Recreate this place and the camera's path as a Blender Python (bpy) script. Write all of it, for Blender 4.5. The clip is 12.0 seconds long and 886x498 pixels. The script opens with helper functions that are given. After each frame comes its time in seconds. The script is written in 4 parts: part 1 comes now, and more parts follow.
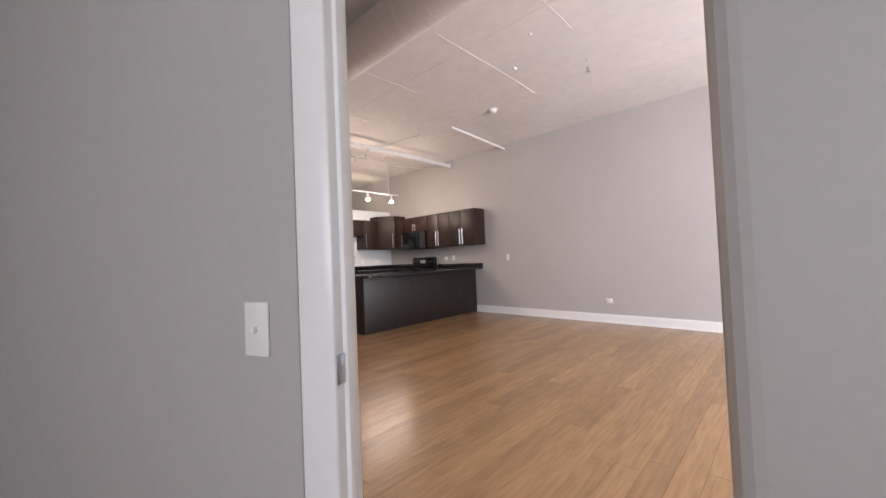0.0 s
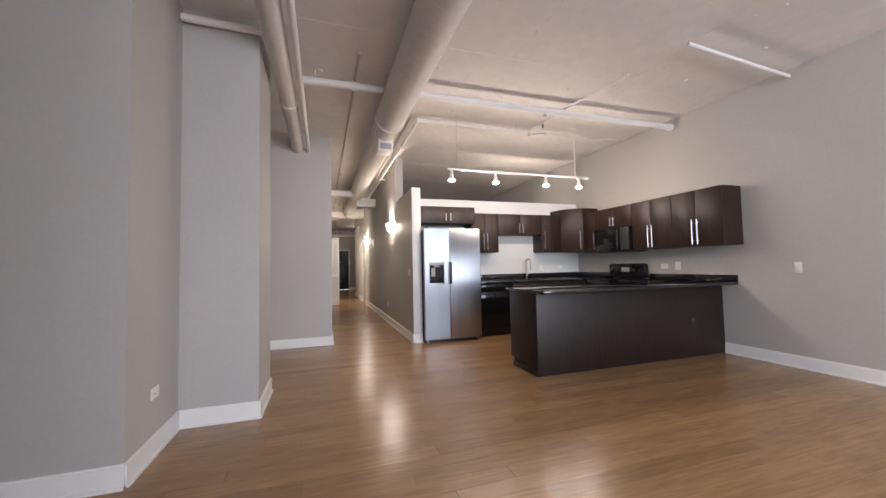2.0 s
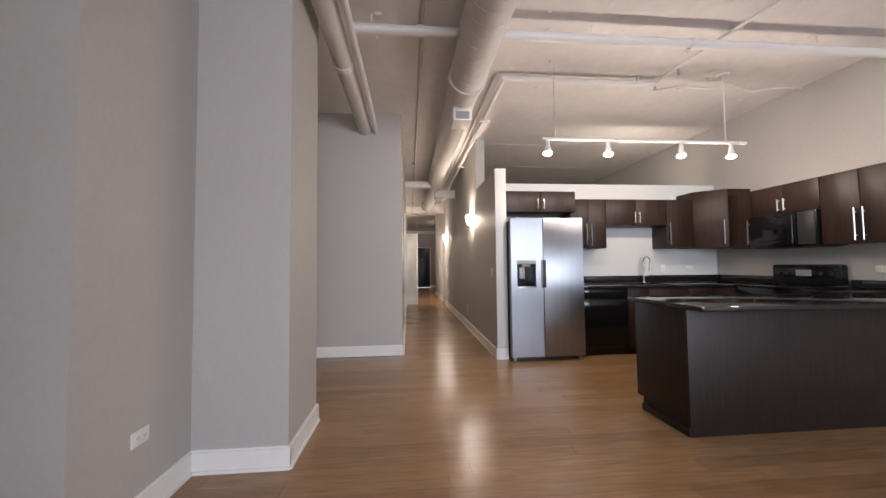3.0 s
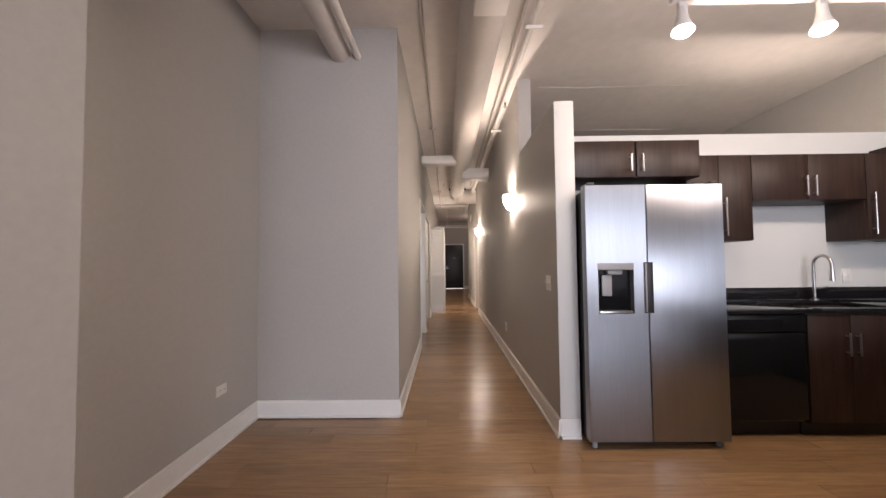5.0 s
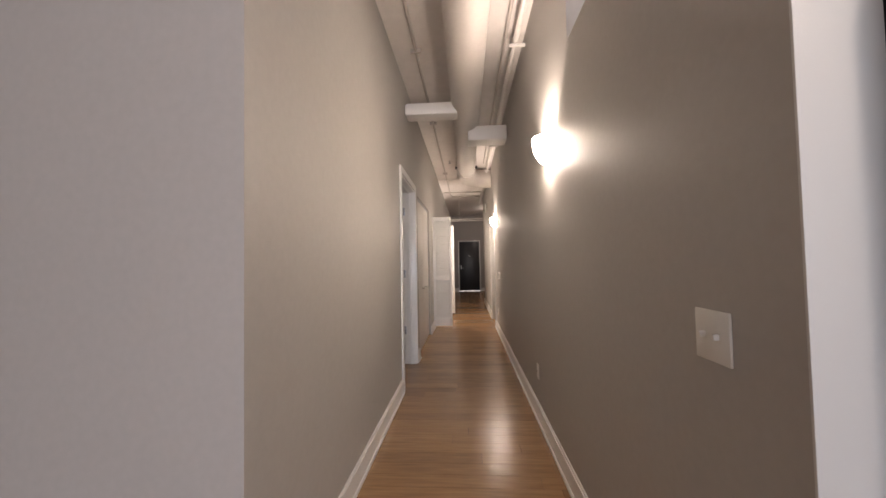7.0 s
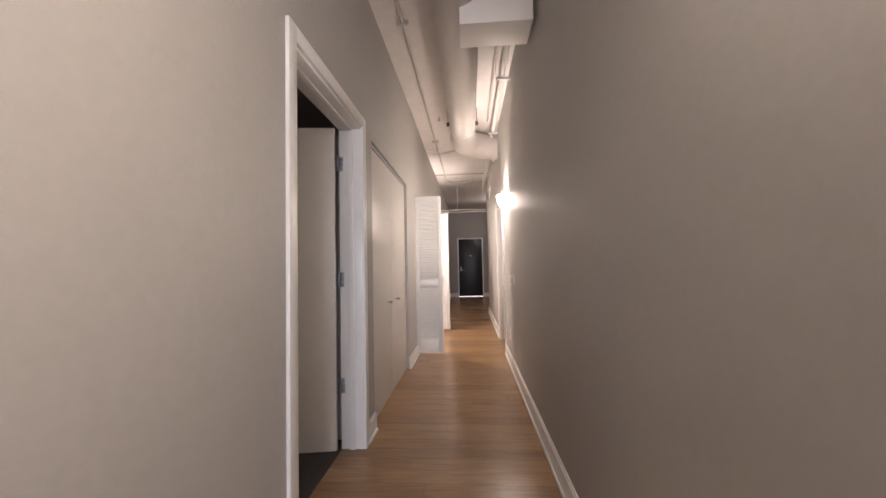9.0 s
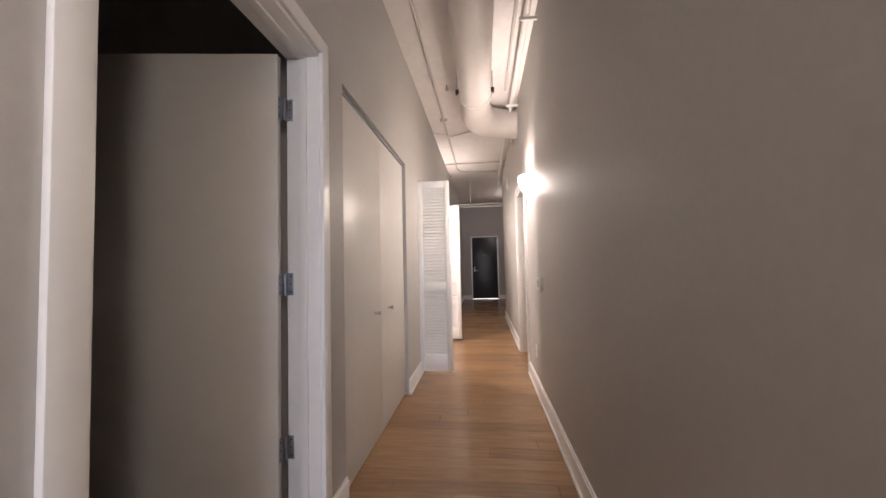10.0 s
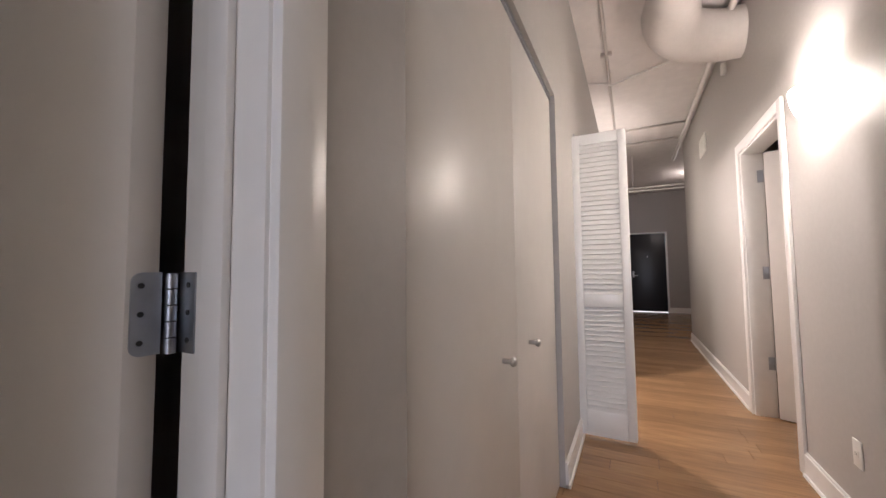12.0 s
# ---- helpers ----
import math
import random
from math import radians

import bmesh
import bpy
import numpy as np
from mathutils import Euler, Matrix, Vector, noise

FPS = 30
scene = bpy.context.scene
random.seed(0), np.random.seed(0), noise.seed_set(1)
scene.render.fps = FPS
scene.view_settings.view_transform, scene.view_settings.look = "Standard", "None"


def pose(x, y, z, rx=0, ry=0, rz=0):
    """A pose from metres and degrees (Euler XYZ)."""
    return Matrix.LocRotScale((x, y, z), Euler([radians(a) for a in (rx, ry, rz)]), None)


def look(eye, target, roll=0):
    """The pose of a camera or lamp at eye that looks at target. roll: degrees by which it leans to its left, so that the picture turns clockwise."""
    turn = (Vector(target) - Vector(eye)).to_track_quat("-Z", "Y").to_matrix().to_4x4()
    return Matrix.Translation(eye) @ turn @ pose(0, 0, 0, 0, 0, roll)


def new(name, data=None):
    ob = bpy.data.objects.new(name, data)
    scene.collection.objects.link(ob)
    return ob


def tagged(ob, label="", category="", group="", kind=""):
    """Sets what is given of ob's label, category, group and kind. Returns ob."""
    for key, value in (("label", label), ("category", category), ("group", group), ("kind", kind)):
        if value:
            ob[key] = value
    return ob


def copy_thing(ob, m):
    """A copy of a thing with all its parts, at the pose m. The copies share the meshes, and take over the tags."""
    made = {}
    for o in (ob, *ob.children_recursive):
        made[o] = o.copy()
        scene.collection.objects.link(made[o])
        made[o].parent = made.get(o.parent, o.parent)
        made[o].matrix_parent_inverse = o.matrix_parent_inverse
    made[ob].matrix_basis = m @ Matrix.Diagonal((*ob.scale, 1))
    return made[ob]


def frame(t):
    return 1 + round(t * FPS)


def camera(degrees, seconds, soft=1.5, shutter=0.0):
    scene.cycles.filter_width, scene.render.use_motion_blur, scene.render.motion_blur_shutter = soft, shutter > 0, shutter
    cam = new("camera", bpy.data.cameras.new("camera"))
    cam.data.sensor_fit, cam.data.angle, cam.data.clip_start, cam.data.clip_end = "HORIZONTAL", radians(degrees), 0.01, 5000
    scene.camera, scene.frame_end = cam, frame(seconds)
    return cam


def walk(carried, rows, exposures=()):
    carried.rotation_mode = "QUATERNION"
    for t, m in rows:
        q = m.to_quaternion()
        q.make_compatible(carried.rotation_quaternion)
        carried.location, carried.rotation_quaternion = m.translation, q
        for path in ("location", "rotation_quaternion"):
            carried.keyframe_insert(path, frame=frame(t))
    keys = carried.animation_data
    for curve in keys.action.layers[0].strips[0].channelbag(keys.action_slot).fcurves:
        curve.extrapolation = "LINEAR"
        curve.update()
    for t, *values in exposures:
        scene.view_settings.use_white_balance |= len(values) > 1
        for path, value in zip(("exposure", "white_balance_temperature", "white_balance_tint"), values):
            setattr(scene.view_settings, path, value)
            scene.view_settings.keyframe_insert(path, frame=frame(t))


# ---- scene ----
# ---- camera and walk ----
cam = camera(100.9, 12.0)
PATH = [
    (0, (0.317, 0.086, 1.129), (-1.062, 1.534, 1.179), -2.4),
    (0.2, (0.169, 0.219, 1.129), (-1.196, 1.679, 1.182), -2.4),
    (0.4, (0.025, 0.352, 1.130), (-1.336, 1.817, 1.184), -2.4),
    (0.6, (-0.108, 0.483, 1.134), (-1.473, 1.943, 1.191), -2.4),
    (1.0, (-0.366, 0.741, 1.150), (-1.772, 2.163, 1.211), -2.2),
    (1.5, (-0.687, 1.022, 1.163), (-2.374, 2.094, 1.243), -2.0),
    (2.0, (-1.079, 1.171, 1.184), (-2.977, 1.794, 1.278), -1.2),
    (2.5, (-1.596, 1.324, 1.180), (-3.563, 1.668, 1.277), -0.8),
    (3.0, (-2.083, 1.399, 1.197), (-4.072, 1.583, 1.286), -0.6),
    (5.0, (-4.026, 1.705, 1.258), (-6.024, 1.686, 1.335), -0.6),
    (5.5, (-4.517, 1.779, 1.273), (-6.515, 1.735, 1.349), -0.9),
    (6.0, (-5.018, 1.830, 1.270), (-7.014, 1.745, 1.345), -0.9),
    (6.5, (-5.528, 1.925, 1.280), (-7.524, 1.823, 1.354), -1.1),
    (7.0, (-6.055, 1.951, 1.274), (-8.050, 1.825, 1.346), -1.1),
    (9.0, (-8.232, 2.031, 1.223), (-10.225, 1.890, 1.307), -1.2),
    (9.5, (-8.677, 2.042, 1.213), (-10.668, 1.869, 1.301), -1.4),
    (10.0, (-9.120, 2.026, 1.204), (-11.106, 1.809, 1.293), -1.3),
    (10.5, (-9.589, 1.996, 1.203), (-11.565, 1.703, 1.292), -1.4),
    (11.0, (-9.972, 1.882, 1.196), (-11.922, 1.448, 1.294), -1.2),
    (11.5, (-10.231, 1.758, 1.190), (-12.156, 1.226, 1.302), -1.0),
    (12.0, (-10.419, 1.656, 1.183), (-12.196, 0.747, 1.303), -0.6),
]
walk(cam, [(t, look(eye, target, roll)) for t, eye, target, roll in PATH],
     [(0.0, 0.22, 6350, 18), (0.6, 0.13, 6230, 17), (2.0, 0.15, 6040, 15), (3.0, 0.05, 6060, 16), (5.0, 0.06, 6200, 19), (7.0, 0.05, 6250, 19), (9.0, 0.42, 5920, 20), (10.5, 0.48, 5740, 20), (11.5, 0.34, 5640, 17), (12.0, 0.27, 5660, 19)])

# ---- world and lamps ----
world = bpy.data.worlds.new("sky")
scene.world = world
world.use_nodes = True
wn = world.node_tree
sky = wn.nodes.new("ShaderNodeTexSky")
sky.sky_type, sky.sun_disc = "NISHITA", False
sky.sun_elevation, sky.sun_rotation = radians(35), radians(60)
wn.links.new(sky.outputs[0], wn.nodes["Background"].inputs[0])
wn.nodes["Background"].inputs[1].default_value = 0.1


def lamp(name, kind, where, target, power, colour, **more):
    data = bpy.data.lights.new(name, kind)
    data.energy, data.color = power, colour
    for key, value in more.items():
        if key == "size":
            data.shape, data.size, data.size_y = "RECTANGLE", value[0], value[1]
        elif key == "radius":
            data.shadow_soft_size = value
        elif key == "cone":
            data.spot_size, data.spot_blend = radians(value), 0.5
    ob = new(name, data)
    ob.matrix_world = look(where, target)
    return ob


DAY, WARM = (0.90, 0.95, 1.0), (1.0, 0.84, 0.66)
lamp("window_light", "AREA", (3.80, 3.3, 1.75), (-10, 3.0, 1.2), 425, DAY, size=(4.4, 2.3))
lamp("bedroom_window_light", "AREA", (1.6, -2.55, 1.6), (1.0, 4, 1.2), 70, DAY, size=(1.6, 1.6))
TRACK = (2.853, 3.521, 4.351, 4.938)
for y in TRACK:
    lamp("track_bulb_light", "POINT", (-5.755, y, 2.285), (-5.90, y + 0.05, 0), 21, WARM, radius=0.06)
SCONCE = (-8.45, -12.81)
for x, power in zip(SCONCE, (74, 42)):
    lamp("sconce_bulb_light", "POINT", (x, 2.445, 1.955), (x, 2, 0), power, WARM, radius=0.03)
# guessed lamp past the louvred doors, never in view, lights the far ceiling
lamp("sconce_bulb_light", "POINT", (-16.25, 1.365, 1.955), (-16.25, 2, 0), 34, WARM, radius=0.03)
# added lamp behind the kitchen wall, unseen, to brighten the ceiling there
lamp("sconce_bulb_light", "POINT", (-7.475, 4.9, 1.955), (-9, 4.9, 0), 26, WARM, radius=0.03)
lamp("closet_bulb_light", "POINT", (-14.1, 0.80, 2.13), (-14, 2, 0), 100, WARM, radius=0.05)
# added fill, hidden round the corner, to lift the dark end of the hall
lamp("foyer_fill_light", "POINT", (-19.8, 2.95, 3.05), (-20, 2, 0), 9, WARM, radius=0.08)


# ---- materials ----
def shader(name, colour, rough=0.5, metal=0.0, grain=0.0, grain_size=60.0, stain=0.0, stain_size=1.2, bump=0.0, bump_size=200.0, coat=0.0, stretch=(1, 1, 1), random_tint=0.0, spec=0.5):
    m = bpy.data.materials.new(name)
    m.use_nodes = True
    t = m.node_tree
    b = t.nodes["Principled BSDF"]
    b.inputs["Roughness"].default_value, b.inputs["Metallic"].default_value = rough, metal
    b.inputs["Coat Weight"].default_value = coat
    b.inputs["Specular IOR Level"].default_value = spec
    pos = t.nodes.new("ShaderNodeNewGeometry")
    mapping = t.nodes.new("ShaderNodeMapping")
    mapping.inputs["Scale"].default_value = stretch
    t.links.new(pos.outputs["Position"], mapping.inputs[0])

    def noisy(size, detail=4.0):
        n = t.nodes.new("ShaderNodeTexNoise")
        n.inputs["Scale"].default_value, n.inputs["Detail"].default_value = size, detail
        t.links.new(mapping.outputs[0], n.inputs["Vector"])
        return n.outputs["Fac"]

    value = None
    for size, amount in ((grain_size, grain), (stain_size, stain)):
        if amount:
            r = t.nodes.new("ShaderNodeMapRange")
            r.inputs[1].default_value, r.inputs[2].default_value = 0.25, 0.75
            r.inputs[3].default_value, r.inputs[4].default_value = 1 - amount, 1 + amount
            t.links.new(noisy(size), r.inputs[0])
            if value is None:
                value = r.outputs[0]
            else:
                k = t.nodes.new("ShaderNodeMath")
                k.operation = "MULTIPLY"
                t.links.new(value, k.inputs[0]), t.links.new(r.outputs[0], k.inputs[1])
                value = k.outputs[0]
    if random_tint:
        info = t.nodes.new("ShaderNodeObjectInfo")
        isl = t.nodes.new("ShaderNodeNewGeometry")
        add = t.nodes.new("ShaderNodeMath")
        add.operation = "ADD"
        t.links.new(info.outputs["Random"], add.inputs[0]), t.links.new(isl.outputs["Random Per Island"], add.inputs[1])
        fr = t.nodes.new("ShaderNodeMath")
        fr.operation = "FRACT"
        t.links.new(add.outputs[0], fr.inputs[0])
        r = t.nodes.new("ShaderNodeMapRange")
        r.inputs[3].default_value, r.inputs[4].default_value = 1 - random_tint, 1 + random_tint
        t.links.new(fr.outputs[0], r.inputs[0])
        if value is None:
            value = r.outputs[0]
        else:
            k = t.nodes.new("ShaderNodeMath")
            k.operation = "MULTIPLY"
            t.links.new(value, k.inputs[0]), t.links.new(r.outputs[0], k.inputs[1])
            value = k.outputs[0]
    if value is None:
        b.inputs["Base Color"].default_value = (*colour, 1)
    else:
        v = t.nodes.new("ShaderNodeVectorMath")
        v.operation = "SCALE"
        v.inputs[0].default_value = colour
        t.links.new(value, v.inputs["Scale"])
        t.links.new(v.outputs[0], b.inputs["Base Color"])
    if bump:
        bp = t.nodes.new("ShaderNodeBump")
        bp.inputs["Strength"].default_value, bp.inputs["Distance"].default_value = bump, 0.002
        t.links.new(noisy(bump_size, 3.0), bp.inputs["Height"])
        t.links.new(bp.outputs[0], b.inputs["Normal"])
    return m


def glowing(name, colour, strength):
    m = bpy.data.materials.new(name)
    m.use_nodes = True
    b = m.node_tree.nodes["Principled BSDF"]
    b.inputs["Base Color"].default_value = (0.8, 0.8, 0.8, 1)
    b.inputs["Emission Color"].default_value = (*colour, 1)
    b.inputs["Emission Strength"].default_value = strength
    return m


PAINT = shader("greige_wall_paint", (0.452, 0.434, 0.412), 0.55, grain=0.03, grain_size=35, stain=0.035, stain_size=0.9, bump=0.12, bump_size=260)
WHITE_PAINT = shader("white_wall_paint", (0.64, 0.64, 0.62), 0.5, stain=0.03, bump=0.1, bump_size=240)
TRIM = shader("white_semigloss_trim", (0.80, 0.79, 0.77), 0.28, grain=0.02, grain_size=20, stain=0.02)
CEILING = shader("painted_concrete", (0.72, 0.68, 0.655), 0.75, grain=0.05, grain_size=9, stain=0.06, stain_size=0.7, bump=0.5, bump_size=70)
DUCT = shader("painted_duct", (0.60, 0.56, 0.53), 0.5, grain=0.03, grain_size=30, stain=0.05, stain_size=2)
PIPE = shader("white_pipe_paint", (0.74, 0.71, 0.68), 0.4, stain=0.04, stain_size=4)
GREYPIPE = shader("dull_painted_conduit", (0.50, 0.46, 0.43), 0.5, stain=0.05, stain_size=4)
PLANK = shader("caramel_plank_varnish", (0.300, 0.174, 0.082), 0.25, grain=0.18, grain_size=5, stain=0.08, stain_size=1.1, bump=0.04, bump_size=60, stretch=(9, 0.8, 1), random_tint=0.13)
GAP = shader("dark_joint", (0.16, 0.09, 0.05), 0.7)
WOOD = shader("espresso_cabinet_wood", (0.028, 0.015, 0.011), 0.42, grain=0.35, grain_size=7, stain=0.15, stain_size=1.5, stretch=(6, 6, 0.5), spec=0.28)
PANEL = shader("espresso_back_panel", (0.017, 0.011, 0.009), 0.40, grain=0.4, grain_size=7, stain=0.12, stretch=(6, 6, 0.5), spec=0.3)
GRANITE = shader("black_granite", (0.012, 0.011, 0.012), 0.07, grain=0.6, grain_size=160, stain=0.2)
STEEL = shader("brushed_steel", (0.37, 0.385, 0.415), 0.40, 1.0, grain=0.05, grain_size=30, stain=0.04, stain_size=1.5, stretch=(1, 9, 0.25))
STEEL.node_tree.nodes["Principled BSDF"].inputs["Anisotropic"].default_value = 0.92
CHROME = shader("satin_nickel", (0.52, 0.51, 0.50), 0.30, 1.0)
HINGE = shader("zinc_hinge_metal", (0.42, 0.44, 0.48), 0.35, 1.0, stain=0.1, stain_size=40)
BLACK = shader("black_appliance_gloss", (0.008, 0.008, 0.009), 0.10, stain=0.1, spec=0.32)
BLACKMATT = shader("black_plastic", (0.018, 0.018, 0.02), 0.45, stain=0.1)
GREYPLASTIC = shader("grey_plastic", (0.30, 0.30, 0.31), 0.4)
PLATE = shader("white_plastic_plate", (0.78, 0.77, 0.73), 0.35)
SLAB = shader("offwhite_door_paint", (0.70, 0.67, 0.63), 0.37, grain=0.02, grain_size=12, stain=0.03)
ENTRY = shader("black_door_paint", (0.016, 0.016, 0.020), 0.35, grain=0.1, stain=0.1)
# foyer and entry walls: a grey slightly darker than PAINT
DARKWALL = shader("darker_grey_foyer_wall", (0.40, 0.375, 0.36), 0.6, stain=0.04, bump=0.1, bump_size=240)
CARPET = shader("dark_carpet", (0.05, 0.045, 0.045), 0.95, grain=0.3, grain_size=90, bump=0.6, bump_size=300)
GLASS_GLOW = glowing("lit_sconce_glass", (1.0, 0.84, 0.62), 80)
BULB_GLOW = glowing("lit_bulb_face", (1.0, 0.84, 0.64), 30)
LIGHTGAP = glowing("corridor_light_under_door", (1.0, 0.93, 0.82), 1.3)
DAYGLOW = glowing("daylight_pane", (0.86, 0.93, 1.0), 2.0)


# ---- mesh helpers ----
def box(bm, x0, x1, y0, y1, z0, z1, bevel=0.0):
    r = bmesh.ops.create_cube(bm, size=1.0)
    vs = r["verts"]
    bmesh.ops.scale(bm, vec=(abs(x1 - x0), abs(y1 - y0), abs(z1 - z0)), verts=vs)
    bmesh.ops.translate(bm, vec=((x0 + x1) / 2, (y0 + y1) / 2, (z0 + z1) / 2), verts=vs)
    if bevel:
        es = list({e for v in vs for e in v.link_edges})
        bmesh.ops.bevel(bm, geom=es, offset=bevel, segments=2, affect="EDGES", profile=0.5)
    return bm


def boxed(x0, x1, y0, y1, z0, z1, bevel=0.0):
    return box(bmesh.new(), x0, x1, y0, y1, z0, z1, bevel)


def rod(bm, a, b, r, sides=16, r2=None):
    a, b = Vector(a), Vector(b)
    d = b - a
    m = Matrix.Translation((a + b) / 2) @ d.to_track_quat("Z", "Y").to_matrix().to_4x4()
    bmesh.ops.create_cone(bm, cap_ends=True, segments=sides, radius1=r, radius2=r if r2 is None else r2, depth=d.length, matrix=m)
    return bm


def ball(bm, c, r, u=16, v=10, squash=(1, 1, 1)):
    m = Matrix.Translation(c) @ Matrix.Diagonal((*squash, 1))
    bmesh.ops.create_uvsphere(bm, u_segments=u, v_segments=v, radius=r, matrix=m)
    return bm


def lathe(profile, sides=24):
    """Profile of (radius, z) turned round the z axis."""
    bm = bmesh.new()
    rings = []
    for r, z in profile:
        rings.append([bm.verts.new((r * math.cos(2 * math.pi * i / sides), r * math.sin(2 * math.pi * i / sides), z)) for i in range(sides)])
    for a, b in zip(rings, rings[1:]):
        for i in range(sides):
            j = (i + 1) % sides
            bm.faces.new((a[i], a[j], b[j], b[i]))
    bmesh.ops.remove_doubles(bm, verts=bm.verts, dist=1e-5)
    return bm


def tube(points, r, sides=12):
    """A round pipe along points, with rounded joints."""
    bm = bmesh.new()
    pts = [Vector(p) for p in points]
    for a, b in zip(pts, pts[1:]):
        rod(bm, a, b, r, sides)
    for p in pts[1:-1]:
        ball(bm, p, r * 1.02, sides, 8)
    return bm


def mesh_of(name, bm, material):
    bmesh.ops.recalc_face_normals(bm, faces=bm.faces)
    me = bpy.data.meshes.new(name)
    bm.to_mesh(me)
    bm.free()
    me.materials.append(material)
    if len(me.polygons) > 12:
        me.polygons.foreach_set("use_smooth", [True] * len(me.polygons))
        me.set_sharp_from_angle(angle=radians(35))
    return me


def part(name, bm, material, parent=None, label=""):
    ob = new(name, mesh_of(name, bm, material))
    if parent is not None:
        ob.parent = parent
    return tagged(ob, label)


def thing(name, label, category, group="", at=(0, 0, 0), turn=0):
    ob = new(name)
    ob.matrix_world = pose(*at, 0, 0, turn)
    return tagged(ob, label, category, group)


def solid(name, bm, material, label, category, group="", kind=""):
    return tagged(part(name, bm, material), label, category, group, kind)


def wall(name, boxes, material=PAINT, label="greige painted drywall wall"):
    bm = bmesh.new()
    for b in boxes:
        box(bm, *b)
    return solid(name, bm, material, label, "wall", kind="structure")


# ---- structure ----
H = 3.28
HL, HR = 1.30, 2.51
wall("wall_north", [(-12.2, 4.0, 6.08, 6.23, 0, H)])
wall("wall_hall_right", [(-8.00, -6.70, HR, HR + 0.14, 0, 2.44), (-13.33, -8.00, HR, HR + 0.14, 0, H), (-14.26, -13.33, HR, HR + 0.14, 2.14, H), (-17.65, -14.26, HR, HR + 0.14, 0, H)],
     label="greige hall wall with a low open-topped partition end")
wall("wall_hall_left", [(-9.715, -7.24, HL - 0.15, HL, 0, H), (-10.70, -9.715, HL - 0.15, HL, 2.19, H), (-10.97, -10.70, HL - 0.15, HL, 0, H), (-12.55, -10.97, HL - 0.15, HL, 2.19, H),
                        (-13.25, -12.55, HL - 0.15, HL, 0, H), (-15.02, -13.25, HL - 0.15, HL, 2.19, H), (-22.0, -15.02, HL - 0.15, HL, 0, H)], label="greige hall wall with door and closet openings")
wall("wall_hall_end_face", [(-7.24, -7.09, 0.12, HL, 0, H)], label="grey painted wall face beside the hall")
wall("wall_nook", [(-7.24, -3.60, -0.03, 0.12, 0, H)], label="greige nook wall with an outlet")
wall("wall_column", [(-5.046, -4.395, 0.12, 0.674, 0, H)], label="square grey painted column against the wall")
wall("wall_jog", [(-3.75, -3.60, -0.80, -0.03, 0, H)])
wall("wall_recess", [(-3.75, -2.22, -0.95, -0.80, 0, H)])
wall("wall_bedroom_left", [(-2.22, -2.10, -2.75, -0.21, 0, H)])
wall("wall_bedroom_back", [(-2.22, 0.70, -2.90, -2.75, 0, H), (0.70, 2.50, -2.90, -2.75, 0, 0.7), (0.70, 2.50, -2.90, -2.75, 2.5, H), (2.50, 4.0, -2.90, -2.75, 0, H)])
wall("wall_east", [(3.95, 4.10, -2.9, 1.0, 0, H), (3.95, 4.10, 1.0, 5.6, 0, 0.55), (3.95, 4.10, 1.0, 5.6, 2.95, H), (3.95, 4.10, 5.6, 6.23, 0, H)])


def upright(plan, z0, z1):
    """A prism on a plan outline of (x, y)."""
    bm = bmesh.new()
    f = bm.faces.new([bm.verts.new((x, y, z0)) for x, y in plan])
    g = bmesh.ops.extrude_face_region(bm, geom=[f])["geom"]
    bmesh.ops.translate(bm, vec=(0, 0, z1 - z0), verts=[v for v in g if isinstance(v, bmesh.types.BMVert)])
    return bm


# passage wall with a rounded end, and the slanted wall that holds the bedroom doorway
solid("wall_passage", upright(((0.255, 1.16), (0.232, 1.163), (0.208, 1.175), (0.191, 1.198), (0.183, 1.23), (0.175, 1.39), (0.38, 1.39), (0.38, 1.16)), 0, H), PAINT, "greige painted passage wall with a rounded end", "wall", kind="structure")
solid("wall_doorway", upright(((-0.425, 0.424), (-2.12, -0.208), (-2.18, -0.069), (-0.50, 0.557)), 0, H), PAINT, "greige painted slanted wall beside the bedroom doorway", "wall", kind="structure")
wall("wall_bedroom_east", [(0.38, 3.95, 1.16, 1.39, 0, H)])
wall("wall_kitchen_back", [(-7.41, -7.27, HR + 0.14, 6.08, 0, 2.38)], WHITE_PAINT, "white painted kitchen wall ending below the ceiling")
wall("wall_store_back", [(-12.2, -12.05, HR + 0.14, 6.08, 0, H)])
wall("wall_entry", [(-22.15, -22.0, 0.0, 1.60, 0, H), (-22.15, -22.0, 1.60, 2.56, 2.19, H), (-22.15, -22.0, 2.56, 3.45, 0, H)], DARKWALL, "darker grey entry wall")
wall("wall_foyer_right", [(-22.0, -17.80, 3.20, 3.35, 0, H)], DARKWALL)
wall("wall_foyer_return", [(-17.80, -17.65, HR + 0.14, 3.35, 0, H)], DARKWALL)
# rooms behind the hall doors
wall("wall_side_room", [(-10.95, -10.80, -1.6, HL - 0.15, 0, H), (-7.39, -7.24, -1.6, -0.03, 0, H), (-10.95, -7.24, -1.75, -1.6, 0, H)])
wall("wall_closet", [(-10.96, -10.955, 0.5, HL - 0.15, 0, H), (-12.75, -12.60, 0.5, HL - 0.15, 0, H), (-12.75, -10.92, 0.35, 0.5, 0, H)])
wall("wall_laundry", [(-13.22, -13.10, 0.4, HL - 0.15, 0, H), (-15.20, -15.05, 0.4, HL - 0.15, 0, H), (-15.20, -13.10, 0.25, 0.4, 0, H)])
